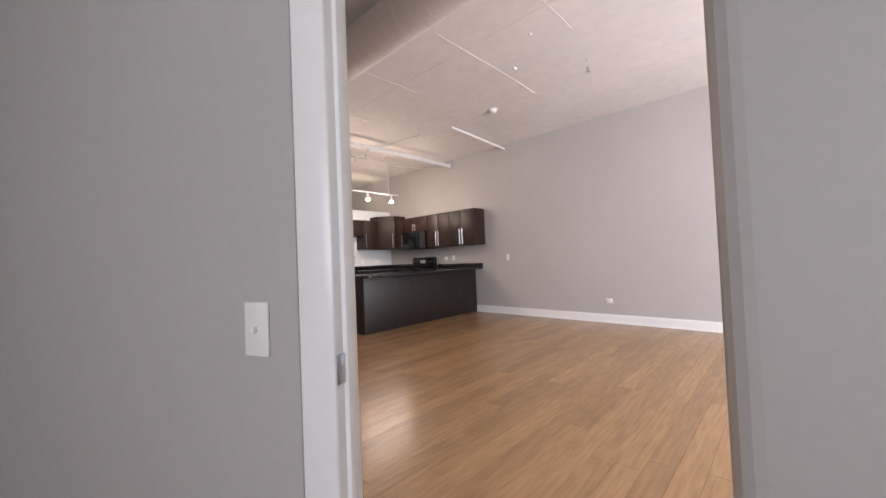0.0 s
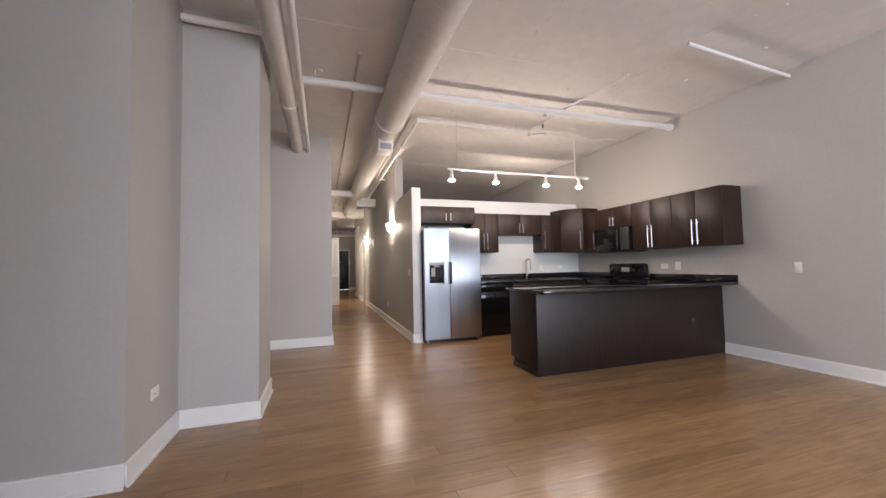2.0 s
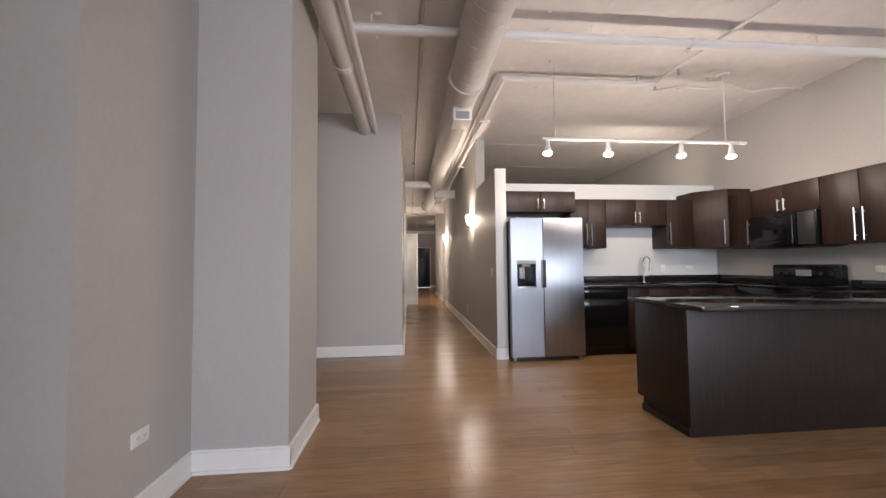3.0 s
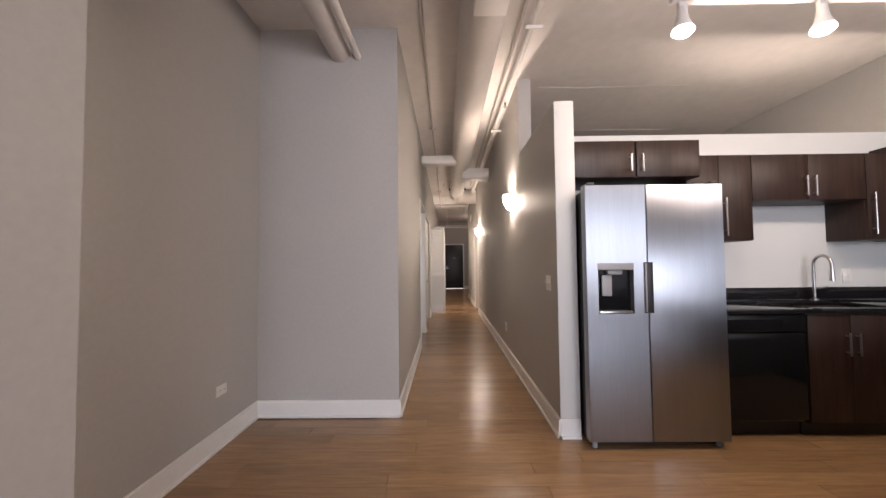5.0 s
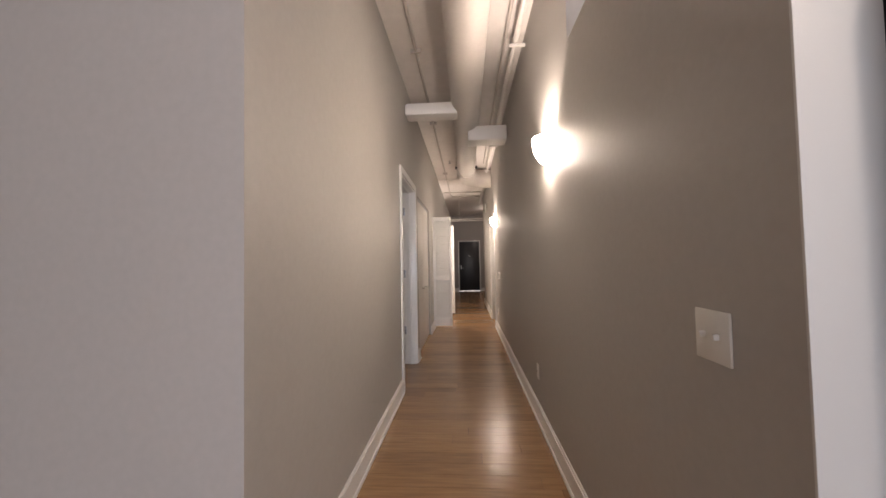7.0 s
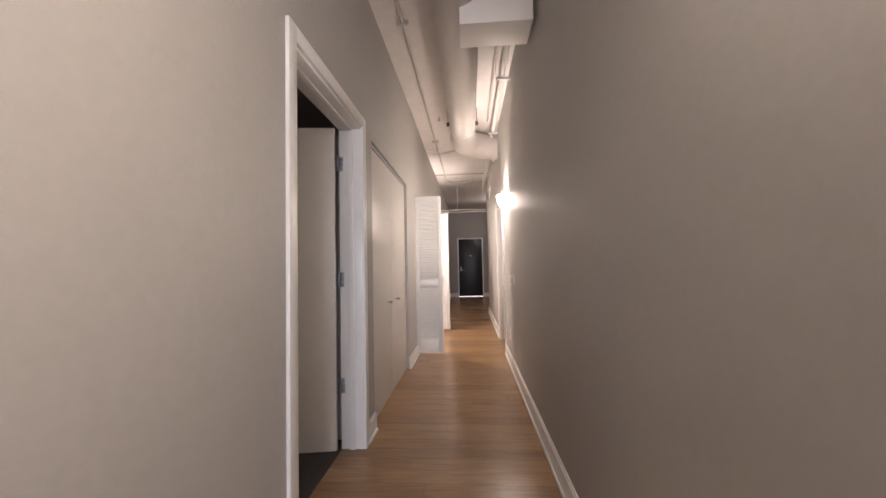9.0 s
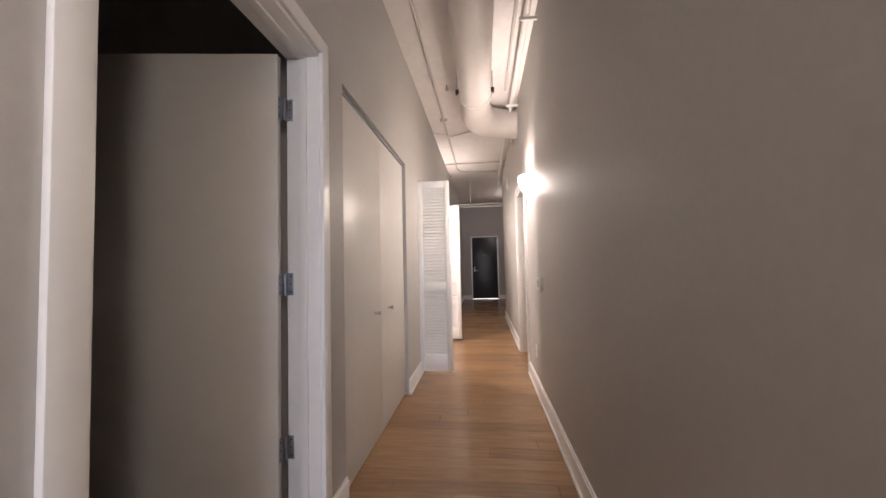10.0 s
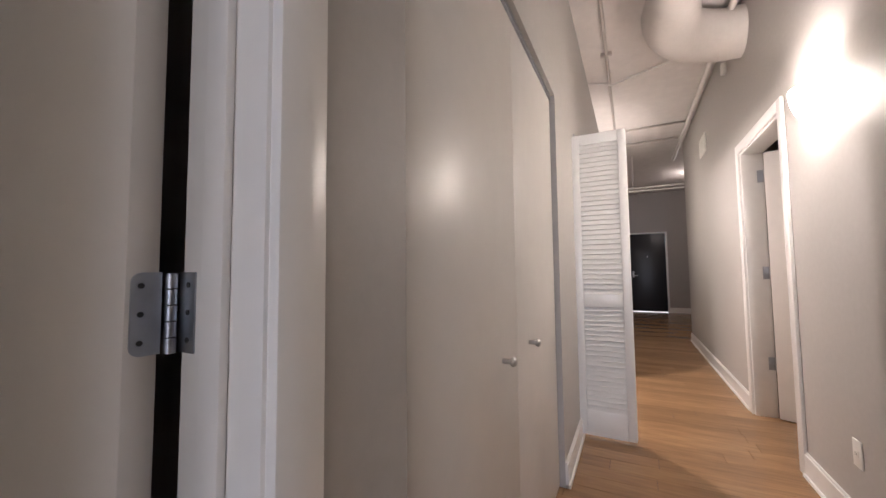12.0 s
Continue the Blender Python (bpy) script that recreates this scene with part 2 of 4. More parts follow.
wall("wall_bath", [(-13.20, -13.05, HR + 0.14, 5.0, 0, H), (-16.0, -15.85, HR + 0.14, 5.0, 0, H), (-16.0, -13.05, 5.0, 5.15, 0, H)])

# ceiling: one mesh with form-board seams, drips and anchor stubs
bm = boxed(-22.3, 4.2, -3.0, 6.3, H, H + 0.2)
rng = random.Random(4)
for y in (4.55, 3.02, 0.95):
    box(bm, -5.0, 3.9, y - 0.006, y + 0.006, H - 0.002, H + 0.01)
for x, y0, y1 in ((-4.30, 1.9, 3.4), (-3.10, 2.2, 3.3), (-2.05, 2.6, 4.5), (-1.10, 1.9, 3.5), (0.1, 4.6, 5.8), (-4.25, 0.9, 1.75), (1.4, 2.0, 4.2), (-8.2, 2.8, 4.5), (-9.6, 2.8, 5.2)):
    x1 = x
    y = y0
    while y < y1:
        step = rng.uniform(0.12, 0.4)
        box(bm, x1 - 0.004, x1 + 0.004, y, min(y + step, y1), H - rng.uniform(0.002, 0.005), H + 0.01)
        x1 += rng.uniform(-0.008, 0.008)
        y += step
for i in range(110):
    x, y = rng.uniform(-6.5, 2.8), rng.uniform(0.8, 5.9)
    r = rng.uniform(0.008, 0.025)
    ball(bm, (x, y, H), r, 8, 6, (1, rng.uniform(0.6, 1.6), 0.7))
solid("ceiling", bm, CEILING, "white painted concrete ceiling with board seams", "ceiling", kind="structure")

# baseboards
BB = 0.135


def baseboard(x0, y0, x1, y1, side):
    """A board along a wall foot, with a shoe strip; side is the way into the room."""
    bm = bmesh.new()
    nx, ny = side
    for d, z0, z1 in ((0.016, 0.0, BB - 0.012), (0.009, BB - 0.012, BB), (0.026, 0.0, 0.018)):
        xs = sorted((x0, x1)) if ny else sorted((x0, x0 + nx * d))
        ys = sorted((y0, y1)) if nx else sorted((y0, y0 + ny * d))
        box(bm, xs[0], xs[1], ys[0], ys[1], z0, z1)
    return solid("baseboard", bm, TRIM, "white painted wooden baseboard along the wall", "baseboard", kind="structure")


baseboard(-4.47, 6.08, 3.95, 6.08, (0, -1))
baseboard(-13.26, HR, -6.69, HR, (0, -1))
baseboard(-17.65, HR, -14.33, HR, (0, -1))
baseboard(-6.70, HR, -6.70, HR + 0.14, (1, 0))
baseboard(-9.637, HL, -7.08, HL, (0, 1))
baseboard(-10.97, HL, -10.762, HL, (0, 1))
baseboard(-13.25, HL, -12.55, HL, (0, 1))
baseboard(-22.0, HL, -15.02, HL, (0, 1))
baseboard(-7.09, 0.12, -7.09, HL + 0.01, (1, 0))
baseboard(-7.09, 0.12, -5.046, 0.12, (0, 1))
baseboard(-4.395, 0.12, -3.60, 0.12, (0, 1))
baseboard(-4.395, 0.12, -4.395, 0.69, (1, 0))
baseboard(-5.062, 0.674, -4.38, 0.674, (0, 1))
baseboard(-5.046, 0.12, -5.046, 0.674, (-1, 0))
baseboard(-3.60, -0.8, -3.60, 0.13, (1, 0))
baseboard(-22.0, 2.56, -22.0, 3.2, (1, 0))
baseboard(-22.0, 1.30, -22.0, 1.60, (1, 0))
baseboard(-22.0, 3.20, -17.8, 3.20, (0, -1))
# white cap on the partition's end
solid("trim", boxed(-6.70, -6.694, HR - 0.002, HR + 0.142, BB + 0.004, 2.445, 0.001), WHITE_PAINT, "white painted end of the low partition", "trim", kind="structure")

# windows behind the walk
win = tagged(new("window_1"), "wide daylit window in the end wall", "window", kind="structure")
for y0, y1 in ((1.0, 1.06), (2.5, 2.56), (4.04, 4.10), (5.54, 5.60)):
    part("window_frame", boxed(3.97, 4.05, y0, y1, 0.55, 2.95), TRIM, win)
part("window_sill", boxed(3.90, 4.08, 1.0, 5.6, 0.52, 0.55), TRIM, win)
win = tagged(new("window_2"), "bedroom window", "window", kind="structure")
for x0, x1 in ((0.70, 0.76), (1.57, 1.63), (2.44, 2.50)):
    part("window_frame", boxed(x0, x1, -2.85, -2.78, 0.7, 2.5), TRIM, win)


# ---- bedroom doorway: splayed jamb at the passage ----
def splayed(a, b, depth, z0, z1, bevel=0.004):
    """An upright board from a to b in plan, depth to its left."""
    a, b = Vector((*a, 0)), Vector((*b, 0))
    d = (b - a).normalized()
    n = Vector((-d.y, d.x, 0)) * depth
    bm = bmesh.new()
    f = bm.faces.new([bm.verts.new(p + Vector((0, 0, z0))) for p in (a, b, b + n, a + n)])
    g = bmesh.ops.extrude_face_region(bm, geom=[f])["geom"]
    bmesh.ops.translate(bm, vec=(0, 0, z1 - z0), verts=[v for v in g if isinstance(v, bmesh.types.BMVert)])
    bmesh.ops.bevel(bm, geom=list(bm.edges), offset=bevel, segments=2, affect="EDGES", profile=0.5)
    return bm


frame1 = tagged(new("door_1"), "white painted bedroom door frame with a strike plate", "door frame", kind="structure")
part("casing", splayed((-0.431, 0.4264), (-0.362, 0.468), 0.018, 0, 2.2), TRIM, frame1)
part("jamb", splayed((-0.362, 0.470), (-0.394, 0.544), 0.075, 0, 2.2, 0.003), TRIM, frame1)
part("door_stop", splayed((-0.362, 0.498), (-0.372, 0.528), 0.03, 0, 2.2, 0.003), TRIM, frame1)
part("strike_plate", splayed((-0.3605, 0.4735), (-0.367, 0.495), 0.004, 0.88, 0.94, 0.001), HINGE, frame1, "dull metal strike plate")


# ---- wall plates ----
def plate(name, label, category, w, h, rocker, at, turn, group="", slots=False, cover=PLATE):
    """A cover plate that faces -y before its turn."""
    t = thing(name, label, category, group, at, turn)
    part("cover", boxed(-w / 2, w / 2, -0.007, 0, -h / 2, h / 2, 0.003), cover, t)
    for i in range(rocker):
        cx = (i - (rocker - 1) / 2) * 0.046
        if slots:
            c = part("socket", boxed(cx - 0.016, cx + 0.016, -0.010, -0.007, -0.014, 0.014, 0.002), PLATE, t)
            part("slot", boxed(cx - 0.007, cx - 0.005, -0.0108, -0.0098, -0.005, 0.006), BLACKMATT, c)
            part("slot", boxed(cx + 0.005, cx + 0.007, -0.0108, -0.0098, -0.005, 0.006), BLACKMATT, c)
        else:
            part("toggle", boxed(cx - 0.005, cx + 0.005, -0.020, -0.007, -0.006, 0.008, 0.002), cover, t)
    return t


SWITCH = (-0.532, 0.384, 0.992)
plate("light_switch", "white single toggle light switch beside the bedroom door", "light switch", 0.070, 0.117, 1, SWITCH, 20.4)
plate("wall_outlet", "white horizontal duplex outlet on the long wall", "outlet", 0.117, 0.072, 2, (-1.815, 6.08, 0.345), 0, "wall outlets", True)
plate("wall_outlet", "white horizontal duplex outlet on the long wall", "outlet", 0.117, 0.072, 2, (0.55, 6.08, 0.345), 0, "wall outlets", True)
plate("light_switch", "white light switch on the long wall beside the peninsula", "light switch", 0.072, 0.117, 1, (-3.664, 6.08, 1.09), 0)
plate("light_switch", "white double toggle light switch at the hall entrance", "light switch", 0.117, 0.117, 2, (-6.93, HR, 1.095), 0)
plate("wall_outlet", "white outlet low on the hall wall", "outlet", 0.072, 0.117, 1, (-9.07, HR, 0.385), 0, "wall outlets", True)
plate("wall_outlet", "white outlet low on the hall wall below the thermostat", "outlet", 0.072, 0.117, 1, (-12.70, HR, 0.37), 0, "wall outlets", True)
plate("wall_outlet", "white horizontal outlet low on the wall beside the column", "outlet", 0.117, 0.072, 2, (-3.98, 0.12, 0.40), 180, "wall outlets", True)
plate("wall_outlet", "white horizontal outlet low on the nook wall", "outlet", 0.117, 0.072, 2, (-6.60, 0.12, 0.39), 180, "wall outlets", True)
plate("wall_outlet", "white outlet above the kitchen counter", "outlet", 0.117, 0.072, 2, (-7.27, 5.63, 1.115), 90, "wall outlets", True)
plate("wall_outlet", "white outlet above the kitchen counter", "outlet", 0.075, 0.117, 1, (-7.27, 5.20, 1.115), 90, "wall outlets", True)
plate("wall_outlet", "white outlet above the kitchen counter", "outlet", 0.117, 0.072, 2, (-5.30, 6.08, 1.115), 0, "wall outlets", True)
plate("light_switch", "white switch above the kitchen counter", "light switch", 0.085, 0.117, 1, (-5.08, 6.08, 1.12), 0)
th = thing("thermostat", "white wall thermostat with a grey display", "thermostat", at=(-12.29, HR, 1.03))
part("case", boxed(-0.065, 0.065, -0.028, 0, -0.055, 0.055, 0.006), PLATE, th)
part("display", boxed(-0.045, 0.015, -0.030, -0.027, -0.03, 0.035, 0.001), GREYPLASTIC, th, "grey display")

# ---- ceiling services ----
DY, DZ, DR = 1.985, 3.06, 0.178
duct = thing("air_duct", "painted round spiral air duct under the ceiling", "duct")
bm = bmesh.new()
rod(bm, (3.95, DY, DZ), (-5.62, DY, DZ), DR, 36)
part("duct_run", bm, DUCT, duct)
bm = bmesh.new()
x = 3.0
while x > -5.5:
    rod(bm, (x, DY, DZ), (x - 0.006, DY + 0.0, DZ), DR + 0.0012, 36)
    x -= 0.14
part("spiral_seam", bm, DUCT, duct)
bm = bmesh.new()
rod(bm, (-5.56, DY, DZ), (-5.63, DY, DZ), DR + 0.016, 36)
rod(bm, (-5.60, DY, DZ), (-5.70, DY, DZ), DR + 0.006, 36)
part("collar", bm, DUCT, duct)
bm = bmesh.new()
rod(bm, (-5.62, DY, DZ), (-13.32, DY, DZ), DR - 0.012, 36)
part("hall_run", bm, DUCT, duct)
bm = bmesh.new()
seg = 10
prev = [bm.verts.new((-13.30, DY + (DR - 0.010) * math.cos(2 * math.pi * k / 28), DZ + (DR - 0.010) * math.sin(2 * math.pi * k / 28))) for k in range(28)]
R = 0.50
for i in range(seg + 1):
    a = math.pi / 2 * i / seg
    c = Vector((-13.50 - R * math.sin(a), DY + R * (1 - math.cos(a)), DZ))
    u = Vector((math.sin(a), math.cos(a), 0))
    rr = DR + 0.014
    ring = [bm.verts.new(c + u * rr * math.cos(2 * math.pi * k / 28) + Vector((0, 0, rr * math.sin(2 * math.pi * k / 28)))) for k in range(28)]
    for k in range(28):
        bm.faces.new((prev[k], prev[(k + 1) % 28], ring[(k + 1) % 28], ring[k]))
    prev = ring
ring = [bm.verts.new((v.co.x, HR - 0.001, v.co.z)) for v in prev]
for k in range(28):
    bm.faces.new((prev[k], prev[(k + 1) % 28], ring[(k + 1) % 28], ring[k]))
part("elbow", bm, DUCT, duct)
bm = bmesh.new()
for k in range(40):
    a = math.pi * (1.02 + 0.96 * k / 40)
    b = math.pi * (1.02 + 0.96 * (k + 1) / 40)
    rod(bm, (-13.0, DY + (DR + 0.004) * math.cos(a), DZ + (DR + 0.004) * math.sin(a)), (-13.0, DY + (DR + 0.004) * math.cos(b), DZ + (DR + 0.004) * math.sin(b)), 0.007, 6)
part("hanger_strap", bm, PIPE, duct)
for sy in (-1, 1):
    part("strap_bolt", boxed(-13.03, -12.97, DY + sy * (DR + 0.012) - 0.018, DY + sy * (DR + 0.012) + 0.018, DZ - 0.012, DZ + 0.03, 0.004), BLACKMATT, duct, "dark strap bolt")
    part("strap_rod", rod(bmesh.new(), (-13.0, DY + sy * (DR + 0.012), DZ + 0.02), (-13.0, DY + sy * (DR + 0.012), H), 0.006, 8), GREYPIPE, duct)
bm = boxed(-6.22, -5.95, DY - 0.10, DY + 0.10, 2.77, 2.93, 0.004)
vent = part("vent_box", bm, PIPE, duct, "white boxed vent below the duct")
part("vent_opening", boxed(-5.951, -5.944, DY - 0.075, DY + 0.075, 2.785, 2.865), GREYPLASTIC, vent)
bm = boxed(-10.82, -10.55, DY + 0.02, 2.48, 2.78, 2.955, 0.006)
part("branch_box", bm, PIPE, duct, "white boxed side outlet")
bm = boxed(-10.22, -10.0, 1.305, DY - 0.1, 2.90, 3.04, 0.03)
part("branch", bm, PIPE, duct, "white side branch into the wall")

lp = thing("drain_pipe", "thick painted drain pipe under the ceiling", "pipe")
bm = rod(bmesh.new(), (-0.3, 0.81, 3.07), (-7.085, 0.81, 3.07), 0.088, 24)
part("run", bm, DUCT, lp)
part("coupling", rod(bmesh.new(), (-5.40, 0.81, 3.07), (-5.47, 0.81, 3.07), 0.098, 24), PIPE, lp)
solid("conduit", tube([(-0.3, 0.965, 3.03), (-7.085, 0.965, 3.03)], 0.028), PIPE, "thin painted pipe beside the drain pipe", "pipe")
solid("conduit", tube([(-4.33, 0.13, 3.17), (-4.33, 0.80, 3.15)], 0.03), PIPE, "white pipe stub from the wall to the drain pipe", "pipe")
sm = thing("sprinkler_main", "white sprinkler main pipe crossing the ceiling", "pipe")
part("run", tube([(-5.06, 0.93, 3.155), (-5.06, 6.06, 3.155)], 0.040, 16), PIPE, sm)
for y in (1.5, 3.95, 6.02):
    part("coupling", rod(bmesh.new(), (-5.06, y - 0.035, 3.155), (-5.06, y + 0.035, 3.155), 0.049, 16), PIPE, sm)
for y in (1.1, 3.0, 5.2):
    part("hanger", rod(bmesh.new(), (-5.06, y, 3.22), (-5.06, y, H), 0.006, 8), PIPE, sm)
sp = thing("sprinkler_branch", "white sprinkler pipe along the hall and kitchen ceiling", "pipe")
part("pipe_run", tube([(-5.86, 4.15, 3.195), (-5.86, 2.42, 3.195), (-18.2, 2.42, 3.17)], 0.026), PIPE, sp)
part("dropper", tube([(-5.86, 3.95, 3.195), (-5.86, 3.95, 3.28)], 0.012), PIPE, sp)
for x in (-6.9, -9.2, -12.0, -13.6):
    part("hanger", boxed(x - 0.012, x + 0.012, 2.36, 2.50, 3.13, 3.155, 0.003), PIPE, sp)
solid("conduit", tube([(-5.9, 2.34, 3.255), (-13.4, 2.34, 3.255)], 0.016), GREYPIPE, "thin grey painted conduit along the hall ceiling", "pipe")
solid("conduit", tube([(-4.6, 1.52, 3.262), (-16.85, 1.52, 3.262), (-17.10, 1.56, 3.262), (-17.20, 1.70, 3.262), (-17.20, 2.40, 3.262)], 0.016), GREYPIPE, "thin grey painted conduit along the hall ceiling", "pipe")
solid("conduit", tube([(-16.50, 1.31, 3.262), (-16.50, 2.50, 3.262)], 0.014), GREYPIPE, "thin conduit crossing the hall ceiling", "pipe")
solid("cable", tube([(-14.72, 1.31, 3.262), (-14.80, 1.48, 3.25), (-14.86, 1.56, 3.25), (-14.72, 1.85, 3.255), (-14.62, 2.15, 3.26), (-14.60, 2.40, 3.26)], 0.012), PIPE, "white cable sagging across the hall ceiling", "cable")
for x in (-9.4, -11.2, -14.2):
    solid("conduit_clip", boxed(x - 0.012, x + 0.012, 1.47, 1.57, 3.240, H, 0.003), GREYPIPE, "small painted clip holding the hall conduit", "clip", "hall conduit clips")
solid("conduit", tube([(-3.50, 4.40, 3.20), (-3.63, 6.07, 3.20)], 0.02), PIPE, "short white conduit on the ceiling", "pipe")
solid("conduit", tube([(-6.02, 4.62, 3.262), (-6.05, 4.97, 3.262), (-5.93, 5.10, 3.262), (-6.07, 5.55, 3.262), (-5.97, 5.72, 3.262), (-5.94, 6.07, 3.262)], 0.012), PIPE, "thin white conduit from the ceiling box to the wall", "pipe")
jb = thing("junction_box", "round white electrical box on the kitchen ceiling", "junction box", at=(-6.02, 4.60, H))
part("box", lathe([(0, 0), (0.055, 0), (0.055, -0.045), (0.048, -0.052), (0, -0.052)]), PIPE, jb)
part("screw", rod(bmesh.new(), (0.025, 0, -0.052), (0.025, 0, -0.056), 0.006, 8), CHROME, jb)
solid("conduit", tube([(-6.02, 4.54, 3.27), (-6.12, 4.36, 3.27)], 0.008), GREYPIPE, "short grey cable into the ceiling box", "pipe")
sl = thing("sprinkler_link", "white sprinkler pipe slanting from the main to the branch", "pipe")
part("run", tube([(-4.15, 4.36, 3.235), (-5.06, 4.22, 3.225), (-5.90, 4.15, 3.205)], 0.014), PIPE, sl)
part("elbow", ball(bmesh.new(), (-5.88, 4.15, 3.20), 0.034), PIPE, sl)
part("head", rod(bmesh.new(), (-5.54, 4.185, 3.20), (-5.54, 4.185, 3.14), 0.014, 10), HINGE, sl, "small metal sprinkler head")
for z in (2.61, 2.67):
    solid("cross_pipe", tube([(-18.0, 1.31, z), (-18.0, 3.19, z)], 0.017), PIPE, "white pipe crossing the end of the hall", "pipe")
hang = solid("pipe_hanger", tube([(-18.0, 1.75, 2.60), (-18.0, 1.75, 3.28)], 0.008), PIPE, "thin hanger rod for the crossing pipes", "hanger")


def sprinkler_head(at):
    t = thing("fire_sprinkler", "small metal sprinkler head on the pipe", "sprinkler", "sprinkler heads", at)
    part("stem", rod(bmesh.new(), (0, 0, 0), (0, 0, -0.05), 0.012, 10), CHROME, t)
    part("deflector", rod(bmesh.new(), (0, 0, -0.055), (0, 0, -0.05), 0.024, 12), HINGE, t)
    return t


for at in ((-5.06, 3.9, 3.145), (-5.86, 4.15, 3.19), (-1.3, 4.35, 3.28), (-8.3, 2.42, 3.15), (-13.25, 1.66, 3.28)):
    sprinkler_head(at)
sd = thing("smoke_detector", "round white smoke detector on the ceiling", "smoke detector", at=(-2.77, 4.51, 3.28))
part("base_plate", lathe([(0.0, 0), (0.07, 0), (0.072, -0.012), (0.0, -0.012)]), PIPE, sd)
part("body", lathe([(0.0, -0.012), (0.058, -0.012), (0.055, -0.035), (0.035, -0.05), (0.0, -0.05)]), PLATE, sd)
ws = thing("wall_sensor", "small white alarm sensor high on the wall", "sensor", at=(-14.55, HR, 3.03))
part("case", boxed(-0.03, 0.03, -0.04, 0, -0.05, 0.05, 0.008), PLATE, ws)
rg = thing("air_register", "white wall register high in the hall", "vent", at=(-15.85, HR, 2.70))
part("frame", boxed(-0.2, 0.2, -0.012, 0, -0.11, 0.11, 0.004), PLATE, rg)
for i in range(8):
    part("slat", boxed(-0.17, 0.17, -0.018, -0.012, -0.085 + i * 0.024, -0.072 + i * 0.024), PLATE, rg)

# ---- lamps ----
tl = thing("track_light", "white four-head track light hung below the ceiling", "track light")
part("track", boxed(-5.773, -5.737, 2.80, 5.12, 2.50, 2.525, 0.004), PIPE, tl)
part("stem", rod(bmesh.new(), (-5.755, 4.88, 2.52), (-5.755, 4.88, H), 0.008, 10), PIPE, tl)
part("canopy", lathe([(0, 0), (0.06, 0), (0.055, -0.02), (0, -0.02)]), PIPE, tl).location = (-5.755, 4.88, H)
part("stem", rod(bmesh.new(), (-5.755, 2.935, 2.52), (-5.755, 2.935, H), 0.005, 8), GREYPIPE, tl)
for y in TRACK:
    h = part("lamp_head", lathe([(0.0, 0.135), (0.020, 0.13), (0.024, 0.09), (0.030, 0.06), (0.042, 0.035), (0.044, 0.02), (0.040, 0.02), (0.028, 0.045), (0.0, 0.05)], 20), PIPE, tl)
    h.location = (-5.755, y, 2.345)
    b = part("bulb", lathe([(0.0, -0.022), (0.030, -0.016), (0.048, 0.0), (0.046, 0.01), (0.026, 0.03), (0.0, 0.034)], 20), BULB_GLOW, h, "lit reflector bulb")
    b.location = (0, 0, 0.012)
    part("neck", boxed(-0.012, 0.012, -0.02, 0.02, 0.12, 0.160, 0.003), PIPE, h)


def sconce(x, y=HR, turn=0):
    t = thing("wall_sconce", "lit half-bowl frosted glass wall sconce", "sconce", "wall sconces", (x, y, 1.89), turn)
    bm = bmesh.new()
    rows = []
    for j in range(9):
        a = math.pi / 2 * j / 8
        r, z = 0.125 * math.sin(a) ** 0.85, 0.175 * (1 - math.cos(a))
        rows.append([bm.verts.new((1.0 * r * math.cos(math.pi * k / 16), -0.0005 - 0.90 * r * math.sin(math.pi * k / 16), z)) for k in range(17)])
    for p, q in zip(rows, rows[1:]):
        for k in range(16):
            bm.faces.new((p[k], p[k + 1], q[k + 1], q[k]))
    bmesh.ops.remove_doubles(bm, verts=bm.verts, dist=1e-5)
    g = part("glass_bowl", bm, GLASS_GLOW, t, "glowing frosted glass half bowl")
    part("back_plate", boxed(-0.04, 0.04, -0.006, 0, 0.04, 0.15, 0.002), PIPE, t)
    return t


for x in SCONCE:
    sconce(x)
# assumed third sconce, hidden by the louvred doors, for the far hall light
sconce(-16.25, HL, 180)
# unseen sconce made up to carry the lamp behind the kitchen wall
sconce(-7.41, 4.9, -90)


# ---- kitchen ----
def bar_handle(parent, a, b, off):
    """A bar handle from a to b, standing off its door by the vector off."""
    a, b, off = Vector(a), Vector(b), Vector(off)
    bm = rod(bmesh.new(), a + off, b + off, 0.0065, 10)
    d = (b - a) * 0.14
    rod(bm, a + d, a + d + off, 0.005, 8)
    rod(bm, b - d, b - d + off, 0.005, 8)
    return part("handle", bm, CHROME, parent, "brushed nickel bar handle")


def cabinet(name, label, x0, x1, y0, y1, z0, z1, face, doors, group, material=WOOD, handle=None):
    """A cabinet box whose doors face +x or -y; doors are (from, to, handle side) along its front."""
    t = thing(name, label, "cabinet", group)
    part("body", boxed(x0, x1, y0, y1, z0, z1, 0.002), material, t)
    for a, b, side, h0, h1 in doors:
        if face == "x":
            d = part("door", boxed(x1 + 0.001, x1 + 0.020, a + 0.002, b - 0.002, z0 + 0.003, z1 - 0.003, 0.002), material, t)
            y = b - 0.035 if side > 0 else a + 0.035
            bar_handle(d, (x1 + 0.02, y, h0), (x1 + 0.02, y, h1), (0.03, 0, 0))
        else:
            d = part("door", boxed(a + 0.002, b - 0.002, y0 - 0.020, y0 - 0.001, z0 + 0.003, z1 - 0.003, 0.002), material, t)
            x = b - 0.035 if side > 0 else a + 0.035
            bar_handle(d, (x, y0 - 0.02, h0), (x, y0 - 0.02, h1), (0, -0.03, 0))
    return t


